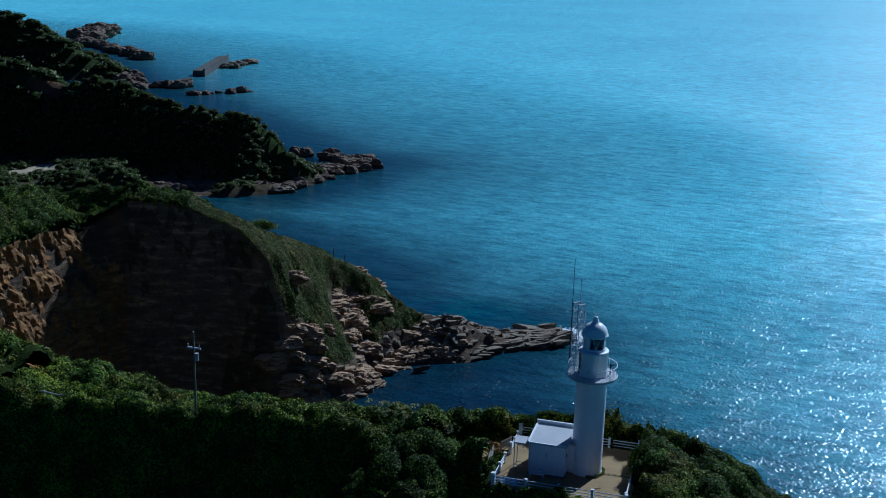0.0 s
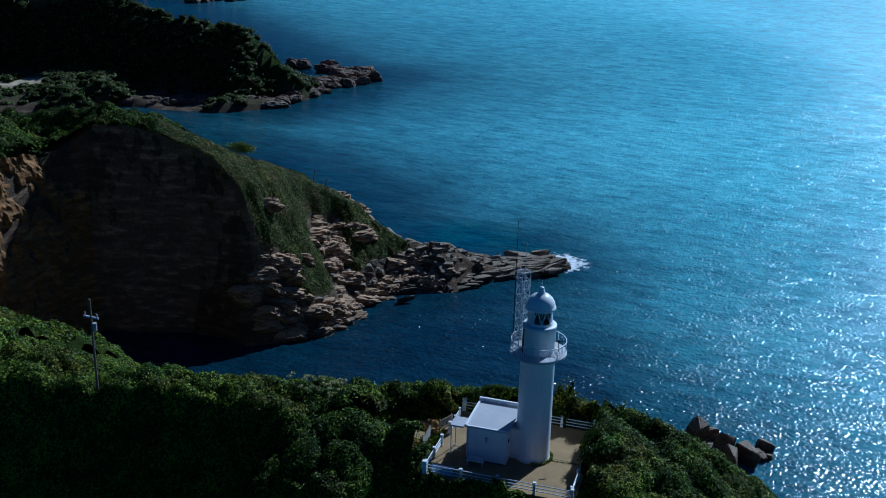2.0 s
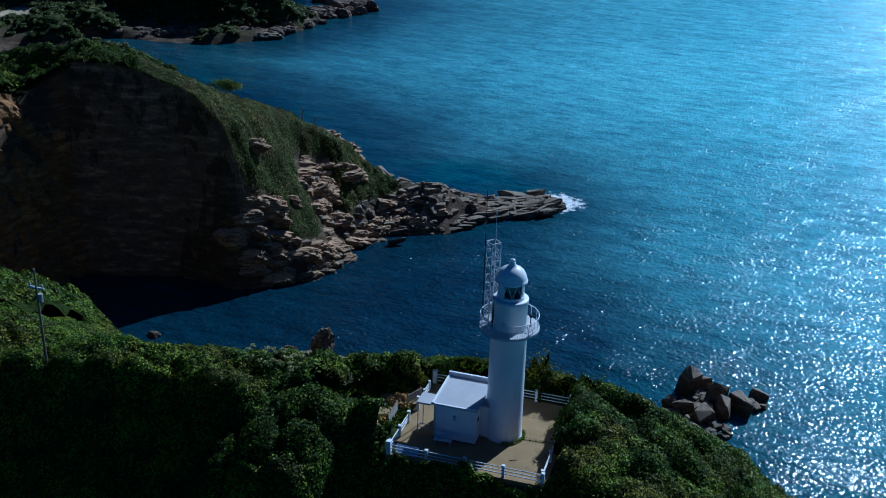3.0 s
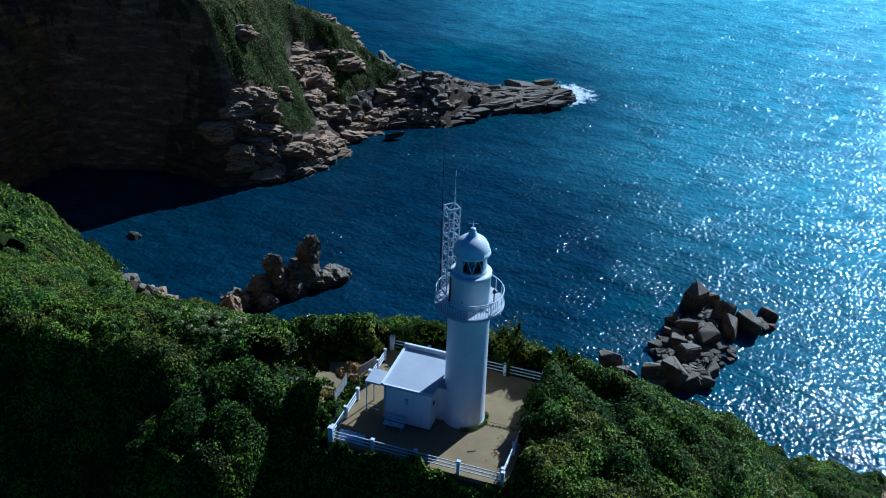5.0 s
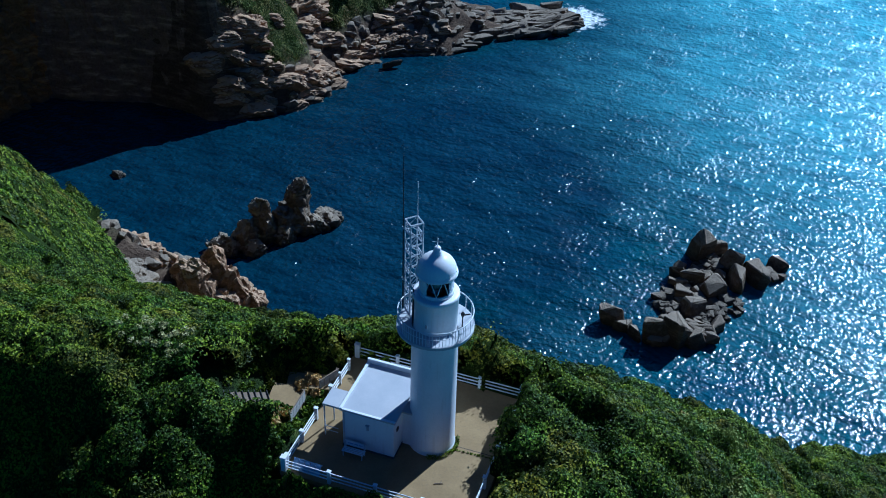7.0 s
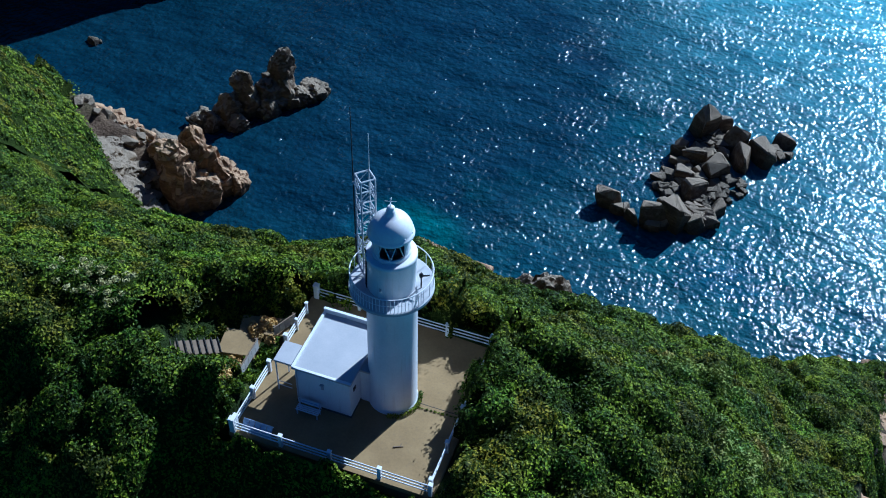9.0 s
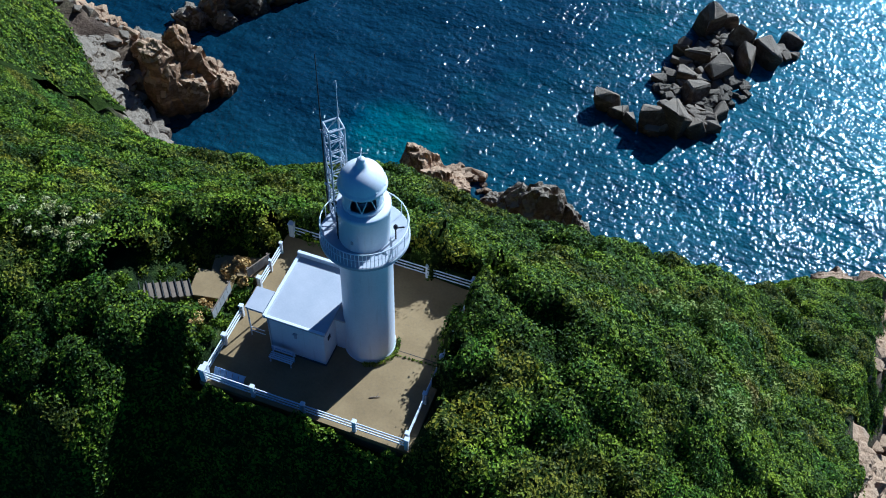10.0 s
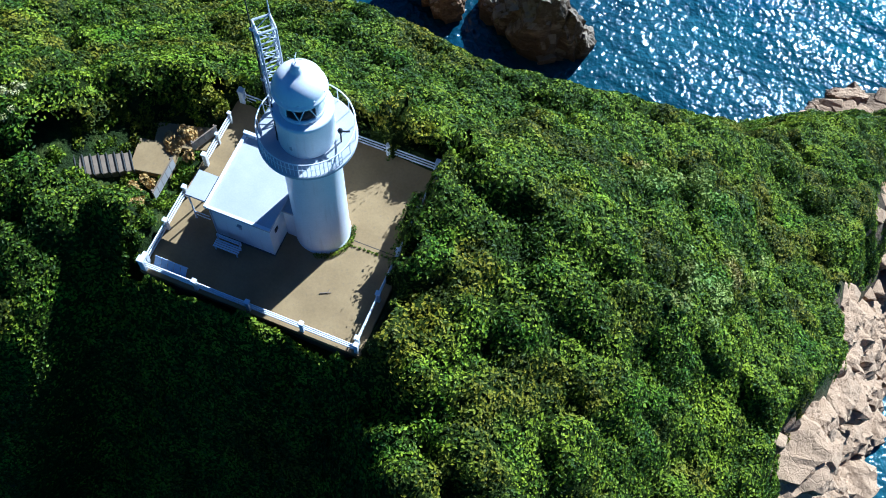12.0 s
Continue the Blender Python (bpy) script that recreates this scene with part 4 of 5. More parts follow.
stack = thing("sea_stack", pose(-61, 72.5, SEA), "tall craggy sea stack of brown rock below the headland", "rock")
boulders(stack, [(1.9, 7.4, 1.0, 3.6, 3.2, 6.4), (2.0, 7.6, 6.4, 2.6, 2.2, 4.0), (0.4, 5.2, 1.0, 3.2, 2.8, 5.6), (-1.2, 2.2, 1.2, 3.2, 2.8, 6.0), (-1.3, 1.6, 6.2, 2.0, 1.8, 3.2), (-3.0, -0.6, 1.0, 3.0, 2.8, 5.4), (-5.0, -3.4, 0.6, 2.8, 2.4, 3.8),
                 (5.4, 11.0, 0.4, 2.8, 2.6, 2.6), (4.6, 8.4, 0.3, 2.6, 2.4, 3.4), (1.6, 3.4, 0.4, 2.4, 2.4, 3.4), (-0.6, -1.4, 0.3, 2.4, 2.0, 2.6)], 6, big=1.5)
boulders(stack, rubble(-6, -5, 6, 11, 2.2, 60, 0.5, 1.3, 74, 0.8) + rubble(3, 7, 7, 12, 1.6, 30, 0.5, 1.1, 75, 0.4), 9)

crag = thing("shore_crag", pose(-60, 57, SEA), "broken pinkish-brown shore crag beneath the shrubs", "rock")
boulders(crag, [(1.5, 0, 3, 3.6, 3.2, 7.0), (1.2, -0.6, 8.4, 2.4, 2.2, 4.4), (3.8, 1.0, 2, 2.8, 2.6, 5.8), (5.6, 2.0, 1, 2.4, 2.2, 4.4), (1.0, -4.0, 4, 3.4, 3.0, 7.0), (0.6, -4.4, 9.0, 2.3, 2.2, 4.0), (-2.5, -1.0, 3, 3.2, 3.0, 6.4), (-5.5, 0.5, 2.5, 3.2, 2.8, 5.0),
                (-9.0, 1.0, 2, 3.4, 2.6, 5.0), (-12.0, 1.5, 2.5, 3.6, 2.6, 4.8), (-16.0, 2.5, 3, 3.6, 2.6, 4.4), (-20.0, 3.5, 3, 3.6, 2.6, 4.0), (3.5, -2.5, 2, 2.8, 2.6, 5.4), (-0.5, 2.8, 1.5, 2.8, 2.4, 4.8)], 11, big=1.85, mat=PALE_ROCK)
boulders(crag, rubble(-10, 1, 5, 1, 3, 50, 0.6, 1.4, 12, 2.5) + rubble(-22, 3, -8, 1.5, 2.2, 36, 0.6, 1.4, 76, 4.5) + rubble(0, 4, 6, 3, 1.6, 24, 0.5, 1.2, 77, 0.5), 13, mat=PALE_ROCK)

crag = thing("shore_crag", pose(-20, 54.5, SEA), "pale broken shore crag beneath the shrubs", "rock")
boulders(crag, [(-2.0, 0.6, 2.5, 3.2, 2.8, 5.4), (0.4, -1.2, 3, 3.2, 2.8, 5.6), (-4.0, 2.2, 1.5, 2.6, 2.4, 4.4), (2.0, 0.6, 1.2, 2.6, 2.4, 4.0), (2.8, -2.6, 2.5, 2.8, 2.6, 5.0)], 15, mat=PALE_ROCK)
boulders(crag, rubble(-4, 3, 4, 4, 1.6, 36, 0.5, 1.3, 16, 0.3) + rubble(-3, 1, 3, -2, 1.6, 30, 0.6, 1.3, 18, 4.0) + rubble(4, 3, 9, 2, 1.2, 16, 0.4, 0.9, 78), 17, mat=PALE_ROCK)

crag = thing("shore_crag", pose(-6.4, 54.5, SEA), "large wedge-shaped rock with a pale sunlit edge", "rock")
boulders(crag, [(0.8, -1.6, 4.0, 4.4, 3.2, 8.6), (3.2, -0.4, 2.5, 3.2, 2.6, 6.6), (4.8, 0.2, 1.0, 2.4, 2.2, 5.0), (0.6, 2.2, 0.5, 2.8, 2.2, 4.4), (-2.8, -0.6, 2.6, 4.0, 3.0, 6.8), (-5.6, 0.2, 1.0, 3.0, 2.4, 4.6)], 19, mat=ROCK)
boulders(crag, rubble(-3, 2, 4, -2, 2.0, 34, 0.5, 1.3, 20, 0.6), 24, mat=ROCK)

crag = thing("shore_crag", pose(34, 62, SEA), "flat pale rock ledge washed by the sea", "rock")
boulders(crag, rubble(-8, -3, 10, 8, 1.6, 60, 1.0, 2.4, 21, -0.3) + rubble(-6, -2, 9, 7, 2.5, 30, 0.5, 1.2, 22), 23, mat=PALE_ROCK)

for x, y, s, seed in ((-94.7, 79.1, 1.1, 31), (-196, 296, 4.0, 32), (-214, 300, 2.2, 33)):
    lone = thing("lone_rock", pose(x, y, SEA), "single dark rock awash in the bay", "rock", "lone rocks in the bay")
    boulders(lone, [(0, 0, 0.1 * s, 1.6 * s, 0.9 * s, 0.8 * s), (0.8 * s, 0.5 * s, 0, 0.7 * s, 0.6 * s, 0.5 * s)], seed)

spit = thing("rock_spit", pose(-62, 158, SEA), "long low spit of dark layered rock", "rock")


def beds(rows):
    return [(x, y, z, 1.7 * sx, 0.62 * sy, 0.75 * sz) for x, y, z, sx, sy, sz in rows]


boulders(spit, beds(rubble(-18, -14, 17, 18, 6.2, 400, 0.9, 2.3, 41, 0.4)), 42, 0.75, 0.2, 9)
boulders(spit, scree(-97, -66, 108, 158, 420, 0.8, 2.2, 81, -62, 158, lambda x, y, z, d: (d > -1) & (z < -36)), 46, 0.6, 0.3, 9)
boulders(spit, beds(scree(-100, -74, 155, 186, 160, 0.9, 2.4, 82, -62, 158, lambda x, y, z, d: d > -1)), 58, -0.5, 0.25, 9)
boulders(spit, scree(-94, -60, 136, 168, 330, 0.7, 2.0, 84, -62, 158, lambda x, y, z, d: d > -1), 47, 0.7, 0.25, 9)
boulders(spit, beds(rubble(-34, 18, -20, 4, 5.0, 60, 1.0, 2.6, 44, 0.6)), 45, -0.6, 0.25, 9)
slabs = thing("cape_slabs", pose(-80, 112, SEA), "tilted rock slabs with sunlit tops below the second headland", "rock")
boulders(slabs, [(x, y, z, 1.35 * sx, 0.95 * sy, 1.0 * sz) for x, y, z, sx, sy, sz in scree(-104, -66, 102, 152, 640, 1.4, 3.8, 92, -80, 112, lambda x, y, z, d: (d > -1.5) & (z < -24), 0.55, 3.4)], 91, 0.62, 0.2, 2.6, mat=PALE_ROCK)
shore = thing("shore_rocks", pose(-10, 55, SEA), "broken rocks strewn along the foot of the headland", "rock")
boulders(shore, scree(-58, 30, 44, 64, 420, 0.6, 2.0, 83, -10, 55, lambda x, y, z, d: (d > -1.5) & (z < -38)), 84)
shore = thing("shore_rocks", pose(-90, 74, SEA), "pale broken rocks along the inner bay shore", "rock")
boulders(shore, scree(-124, -56, 56, 90, 420, 0.7, 2.2, 85, -90, 74, lambda x, y, z, d: (d > -1.0) & (z < -36)), 86)
cliff = thing("cliff_rocks", pose(34, 26, SEA), "angular pale and pinkish rocks of the eastern cliff", "rock")
boulders(cliff, scree(26, 46, 2, 60, 640, 1.1, 4.2, 87, 34, 26, lambda x, y, z, d: d > -1.5, 0.5), 88, mat=PALE_ROCK)
cliff = thing("cliff_rocks", pose(-56, 46, SEA), "brown broken rock face above the inner bay", "rock")
boulders(cliff, scree(-72, -38, 28, 64, 600, 1.0, 3.0, 89, -56, 46, lambda x, y, z, d: (d > -1.0) & (z < -36)), 90)
tip = thing("cape_rocks", pose(-192, 350, SEA), "dark rock ledges at the far cape", "rock")
boulders(tip, rubble(-14, -26, 2, 20, 8.0, 70, 2.0, 5.5, 47, 0.5) + rubble(-40, 26, -6, 18, 7.0, 30, 2.0, 4.5, 48, 0.5) + rubble(-58, -76, -6, -52, 5.0, 60, 1.5, 4.0, 95, 0.5) + rubble(-6, -56, 0, -20, 4.0, 30, 1.5, 3.6, 96, 0.5), 49, mat=FACE_ROCK)
reef = thing("reef_rocks", pose(-420, 550, SEA), "scattered dark reef rocks off the far shore", "rock")
boulders(reef, rubble(-28, -14, 0, 14, 6, 26, 3, 7, 51) + rubble(28, -26, 52, 12, 3, 14, 2, 5, 52) + rubble(-60, 30, -30, 0, 8, 24, 3, 8, 53), 54, mat=FACE_ROCK)
mole = thing("breakwater", pose(-541, 693, SEA), "dark rubble breakwater with a mound at its end", "breakwater")
boulders(mole, rubble(0, 0, -150, 100, 7, 110, 4, 8, 55, 1.0) + rubble(-150, 110, -200, 200, 14, 60, 6, 13, 56, 2.0), 57, mat=FACE_ROCK)
pier = thing("pier", pose(-444, 617, SEA, 0, 0, 22.5), "low concrete pier standing in the sea", "pier")
part("deck", box(bmesh.new(), -4, 5, 0, 115, -2, 4.5, 0.3), PIER_CONCRETE, pier)
part("parapet", box(bmesh.new(), 3.8, 5, 0.5, 115, 4.5, 6, 0.2), PIER_CONCRETE, pier)
boulders(pier, rubble(14, 60, 22, 110, 6, 22, 3, 6, 58), 59)


# ---- shrubs ----
def leaves(name, centres, normals, sizes, mat, seed):
    """One quad for each leaf, a pointed oval bent off its normal."""
    r = np.random.default_rng(seed)
    t = np.cross(normals, r.normal(size=normals.shape))
    t /= np.linalg.norm(t, axis=1, keepdims=True) + 1e-9
    bt = np.cross(normals, t)
    a, w = sizes[:, None] * 0.5, sizes[:, None] * r.uniform(0.22, 0.36, (len(sizes), 1))
    lift = normals * sizes[:, None] * 0.12
    quad = np.stack([centres - t * a, centres + bt * w + lift, centres + t * a, centres - bt * w + lift], 1).reshape(-1, 3)
    me = bpy.data.meshes.new(name)
    raw_mesh(me, quad, np.arange(len(quad)).reshape(-1, 4))
    me.materials.append(mat)
    return new(name, me)


def clear_of_yard(x, y, room):
    u, w = yard_local(x, y)
    yard = (u > np.where(np.abs(w + 0.2) < 3.6, 5.1 + 0.4 * room, 5.6 + 0.8 * room)) | (u < -6.5 - 1.2 * room) | (w > np.where(u < -3.4, 4.9 + 0.5 * room, 5.6 + 0.8 * room)) | (w < -6.1 - 0.5 * room)
    path = (np.hypot((x + 10.0) / (1.7 + room), (y + 0.3) / (2.4 + room)) > 1) & (np.hypot((x + 12.4) / (1.5 + room), (y + 2.3) / (1.2 + room)) > 1)
    return yard & path


def lumps(v, i):
    """Uneven outline of shrub i in the direction v."""
    return 1.0 + 0.3 * np.sin(6 * v[:, 0] + 3.1 * i) * np.sin(5.3 * v[:, 1] + 1.7 * i) + 0.15 * np.sin(12 * v[:, 0] + i) * np.sin(11 * v[:, 1] - i)


def cube_sphere(n):
    """Unit sphere as quads: n by n on each face of a cube."""
    verts, quads = {}, []
    for axis in range(3):
        for side in (-1, 1):
            for a in range(n):
                for b in range(n):
                    q = []
                    for da, db in ((0, 0), (1, 0), (1, 1), (0, 1)):
                        p = [0, 0, 0]
                        p[axis], p[(axis + 1) % 3], p[(axis + 2) % 3] = side, round(2 * (a + da) / n - 1, 4), round(2 * (b + db) / n - 1, 4)
                        q.append(verts.setdefault(tuple(p), len(verts)))
                    quads.append(q if side > 0 else q[::-1])
    v = np.array(list(verts), float)
    return v / np.linalg.norm(v, axis=1, keepdims=True), np.array(quads)


BALLS = {3: cube_sphere(3), 2: cube_sphere(2)}


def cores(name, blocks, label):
    """Dark fillers coloured as the shade inside the shrubs, one lumpy dome each."""
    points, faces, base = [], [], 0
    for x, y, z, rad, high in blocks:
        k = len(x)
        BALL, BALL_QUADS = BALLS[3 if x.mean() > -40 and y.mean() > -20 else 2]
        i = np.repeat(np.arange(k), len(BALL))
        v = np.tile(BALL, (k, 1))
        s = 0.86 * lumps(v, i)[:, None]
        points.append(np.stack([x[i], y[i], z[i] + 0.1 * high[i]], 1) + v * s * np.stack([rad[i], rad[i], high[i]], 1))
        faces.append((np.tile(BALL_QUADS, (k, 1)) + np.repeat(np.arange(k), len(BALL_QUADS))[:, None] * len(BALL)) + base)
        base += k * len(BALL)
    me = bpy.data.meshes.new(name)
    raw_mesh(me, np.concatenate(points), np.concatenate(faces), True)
    me.materials.append(SHADE_FILL)
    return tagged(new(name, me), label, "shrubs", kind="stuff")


CORE_BLOCKS = []


def shrub_layer(x0, x1, y0, y1, spacing, radius, tall, per, leaf, seed, keep=None, wild=0.05):
    """Domed shrubs on a jittered grid; returns leaf centres, normals and sizes."""
    r = np.random.default_rng(seed)
    x, y = np.meshgrid(np.arange(x0, x1, spacing), np.arange(y0, y1, spacing))
    x, y = (x + r.uniform(-0.5, 0.5, x.shape) * spacing).ravel(), (y + r.uniform(-0.5, 0.5, y.shape) * spacing).ravel()
    z = height_at(x, y)
    d = coast_distance(x, y)
    ok = cover(x, y, z, slope_at(x, y), d) > r.uniform(0.15, 0.75, x.shape)
    ok &= clear_of_yard(x, y, 0.75 * radius) & (r.random(x.shape) > wild)
    if keep is not None:
        ok &= keep(x, y)
    x, y, z = x[ok], y[ok], z[ok]
    vigour = 1.0 + 0.8 * fbm(x, y, 9, 3, seed + 1)
    rad = radius * r.uniform(0.7, 1.35, x.shape) * vigour
    high = tall * r.uniform(0.7, 1.25, x.shape) * vigour
    CORE_BLOCKS.append((x, y, z, rad, high))
    count = np.maximum(6, (per * (rad / radius) ** 2)).astype(int)
    i = np.repeat(np.arange(len(x)), count)
    v = r.normal(size=(len(i), 3))
    v[:, 2] = np.abs(v[:, 2]) * 1.1 - 0.05
    v /= np.linalg.norm(v, axis=1, keepdims=True)
    depth = r.uniform(0.84, 1.06, len(i)) * lumps(v, i)
    c = np.stack([x[i] + v[:, 0] * rad[i] * depth, y[i] + v[:, 1] * rad[i] * depth, z[i] + 0.1 * high[i] + v[:, 2] * high[i] * depth], 1)
    nrm = v / np.stack([rad[i], rad[i], high[i]], 1) * radius + 0.22 * r.normal(size=v.shape) + np.array([0, 0, 0.06])
    nrm /= np.linalg.norm(nrm, axis=1, keepdims=True)
    return c, nrm, leaf * r.uniform(0.7, 1.35, len(i))


def yard_edge(x, y):
    u, w = yard_local(x, y)
    return (np.abs(u) < 8.2) & (w > 6.0) & (w < 7.8) & (u > 1.4)


def east_edge(x, y):
    u, w = yard_local(x, y)
    return (u > 6.0) & (u < 7.2) & (w > -3.4) & (w < 3.7)


def clump(x, y, size, seed):
    """Rounded bushes of uneven height on a jittered grid: up to 1 at their middles, 0 between them."""
    best = np.zeros(x.shape)
    i, j = np.floor(x / size), np.floor(y / size)
    for di in (-1, 0, 1):
        for dj in (-1, 0, 1):
            h = np.sin((i + di) * 127.1 + (j + dj) * 311.7 + seed) * 43758.5453
            k = np.sin((i + di) * 269.5 + (j + dj) * 183.3 + seed) * 24634.6345
            h, k = h - np.floor(h), k - np.floor(k)
            d = np.hypot(x / size - i - di - h, y / size - j - dj - k)
            tall = 0.45 + 0.55 * np.modf(7.3 * h + 3.1 * k)[0]
            best = np.maximum(best, tall * np.sqrt(np.clip(1 - (d / 0.68) ** 2, 0, 1)))
    return best


def canopy(name, x0, x1, y0, y1, step, count, leaf, lush, mat, seed, label, category, keep=None):
    """A closed, wind-pruned canopy: a lumpy shade-coloured filler sheet over the ground, and leaves all over it."""
    rr = np.random.default_rng(seed)
    cx, cy = np.arange(x0, x1, step), np.arange(y0, y1, step)
    gxx, gyy = np.meshgrid(cx, cy)
    base = height_at(gxx, gyy)
    steepness = np.hypot(*np.gradient(base, step))
    u, w = yard_local(gxx, gyy)
    share = cover(gxx, gyy, base, steepness, coast_distance(gxx, gyy)) * clear_of_yard(gxx, gyy, 0.35) * ((np.abs(u) > 6.9) | (w < -6.2) | (w > 0))
    share = share * (np.hypot((gxx + 10.4) / 3.1, (gyy + 0.2) / 3.1) > 1) * (np.hypot((gxx + 12.9) / 2.3, (gyy + 2.7) / 1.8) > 1)
    if keep is not None:
        share = share * keep(gxx, gyy)
    broad = np.maximum(lush * (0.45 + 2.2 * fbm(gxx, gyy, 10, 3, seed + 1) + 0.7 * clump(gxx, gyy, 5.5, seed + 5)), 0.2 * lush)

    def top(x, y, h):
        return h + lush * (1.4 * clump(x, y, 2.4, seed) + 0.5 * clump(x, y, 1.2, seed + 2) + 0.18 * clump(x, y, 0.55, seed + 3))
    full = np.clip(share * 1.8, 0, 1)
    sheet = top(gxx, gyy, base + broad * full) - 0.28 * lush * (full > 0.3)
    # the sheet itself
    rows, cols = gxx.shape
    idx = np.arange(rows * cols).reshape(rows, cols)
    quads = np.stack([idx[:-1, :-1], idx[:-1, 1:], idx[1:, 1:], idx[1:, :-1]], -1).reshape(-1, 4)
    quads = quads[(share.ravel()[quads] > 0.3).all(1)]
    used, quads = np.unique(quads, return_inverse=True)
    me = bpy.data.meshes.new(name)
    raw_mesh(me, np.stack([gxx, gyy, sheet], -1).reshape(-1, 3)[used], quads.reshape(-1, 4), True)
    me.materials.append(SHADE_FILL)
    tagged(new("canopy_shade_fill", me), "dark filler sheet coloured as the shade beneath the leaves", category, kind="stuff")
    # the leaves
    x, y = rr.uniform(x0, x1 - 2 * step, count), rr.uniform(y0, y1 - 2 * step, count)
    fi, fj = (x - x0) / step, (y - y0) / step
    i, j = fi.astype(int), fj.astype(int)
    u, w = fi - i, fj - j

    def at(field):
        return field[j, i] * (1 - u) * (1 - w) + field[j, i + 1] * u * (1 - w) + field[j + 1, i] * (1 - u) * w + field[j + 1, i + 1] * u * w
    raised = base + broad * full
    gy_, gx_ = np.gradient(sheet, step)
    ok = (at(share) > rr.uniform(0.25, 0.6, count)) & (rr.random(count) < np.sqrt(1 + at(np.minimum(steepness, 2.5)) ** 2) / 2.0)
    z = top(x, y, at(raised)) - 0.3 * lush * rr.random(count) ** 1.5
    nrm = np.stack([-at(gx_), -at(gy_), np.ones(count)], 1)
    nrm = nrm / np.linalg.norm(nrm, axis=1, keepdims=True) + 0.42 * rr.normal(size=nrm.shape)
    nrm /= np.linalg.norm(nrm, axis=1, keepdims=True)
    size = leaf * rr.uniform(0.6, 1.4, count)
    return tagged(leaves(name, np.stack([x, y, z], 1)[ok], nrm[ok], size[ok], mat, seed + 4), label, category, kind="stuff")


canopy("shrubs", -54, 42, -26, 66, 0.4, 1450000, 0.21, 1.0, LEAF, 61, "dense glossy evergreen shrubs covering the headland", "shrubs")
canopy("shrubs", -150, -54, -45, 100, 0.9, 600000, 0.36, 1.45, LEAF, 63, "dense evergreen shrubs along the ridge", "shrubs")
canopy("shrubs", -54, 42, -60, -26, 1.0, 110000, 0.42, 1.1, LEAF, 64, "dark evergreen shrubs on the shaded slope", "shrubs")
canopy("shrubs", -170, -104, 100, 150, 0.9, 130000, 0.36, 0.9, LEAF, 66, "evergreen shrubs on the brow of the second headland", "shrubs", lambda x, y: x < -117 - 0.3 * (y - 118) + 8 * fbm(x, y, 8, 2, 77))
canopy("slope_grass", -122, -64, 100, 200, 0.8, 240000, 0.34, 0.45, GRASS_LEAF, 59, "wind-combed grass and low scrub on the second headland", "grass", lambda x, y: x > -119 - 0.3 * (y - 118) + 8 * fbm(x, y, 8, 2, 77))
a, b_, c_ = zip(shrub_layer(3, 7, -5, 6, 1.0, 0.85, 1.7, 200, 0.2, 69, east_edge), shrub_layer(-9, 9, 4, 12, 1.6, 1.3, 3.3, 420, 0.21, 68, yard_edge))
tagged(leaves("shrubs", np.concatenate(a), np.concatenate(b_), np.concatenate(c_), LEAF, 71), "tall evergreen shrubs crowding the yard fence", "shrubs", kind="stuff")
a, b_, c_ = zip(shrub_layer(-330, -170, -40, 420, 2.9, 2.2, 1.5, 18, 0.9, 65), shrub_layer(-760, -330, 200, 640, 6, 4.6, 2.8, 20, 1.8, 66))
tagged(leaves("woods", np.concatenate(a), np.concatenate(b_), np.concatenate(c_), HAZY_LEAF, 73), "dark evergreen woods on the far capes", "woods", kind="stuff")
cores("shrub_shade_fill", CORE_BLOCKS, "dark filler domes coloured as the shade inside the shrubs and woods")

# ---- path, steps and boards west of the yard ----
def ground_z(x, y):
    return float(height_at(np.array([x]), np.array([y]))[0])


landing = new("path", mesh_of("path", box(bmesh.new(), -1.15, 1.15, -1.0, 1.0, -2.2, 0.06, 0.03), CONCRETE))
landing.matrix_world = pose(-10.35, -0.35, -0.15, 0, 0, 15)
tagged(landing, "worn concrete landing between the steps and the yard", "path", kind="structure")
walkway = new("path", mesh_of("path", box(bmesh.new(), -1.9, 1.3, -0.75, 0.75, -2.0, 0.0, 0.03), CONCRETE))
walkway.matrix_world = pose(-9.3, 1.6, -0.1, 0, 0, 20)
tagged(walkway, "narrow concrete path behind the hut", "path", kind="structure")

steps = thing("garden_steps", pose(-11.3, -1.15, -0.1, 0, 0, 224), "flight of shallow concrete steps climbing the path", "steps")
for k in range(8):
    part("step", box(bmesh.new(), 0.40 * k, 0.40 * k + 0.34, -0.6, 0.6, -2.0, 0.12 * k + 0.05, 0.02), WOOD, steps)
    part("riser_board", box(bmesh.new(), 0.40 * k - 0.055, 0.40 * k - 0.004, -0.65, 0.65, -0.6, 0.12 * k + 0.14, 0.01), PIER_CONCRETE, steps, "dark weathered step edge")


def board(m, length, height, label):
    """A plank board on two posts."""
    b = thing("path_board", m, label, "sign", "boards beside the path")
    planks = max(3, int(length / 0.4))
    for k in range(planks):
        part("plank", box(bmesh.new(), length * k / planks, length * (k + 1) / planks - 0.02, -0.025, 0.025, 0.15, height, 0.006), POLE_GREY, b)
    for x in (0.1, length - 0.1):
        part("post", box(bmesh.new(), x - 0.05, x + 0.05, 0.028, 0.13, -0.8, height + 0.1, 0.01), WOOD, b)
    part("top_rail", box(bmesh.new(), -0.03, length + 0.03, -0.04, 0.04, height + 0.004, height + 0.06, 0.01), WOOD, b)


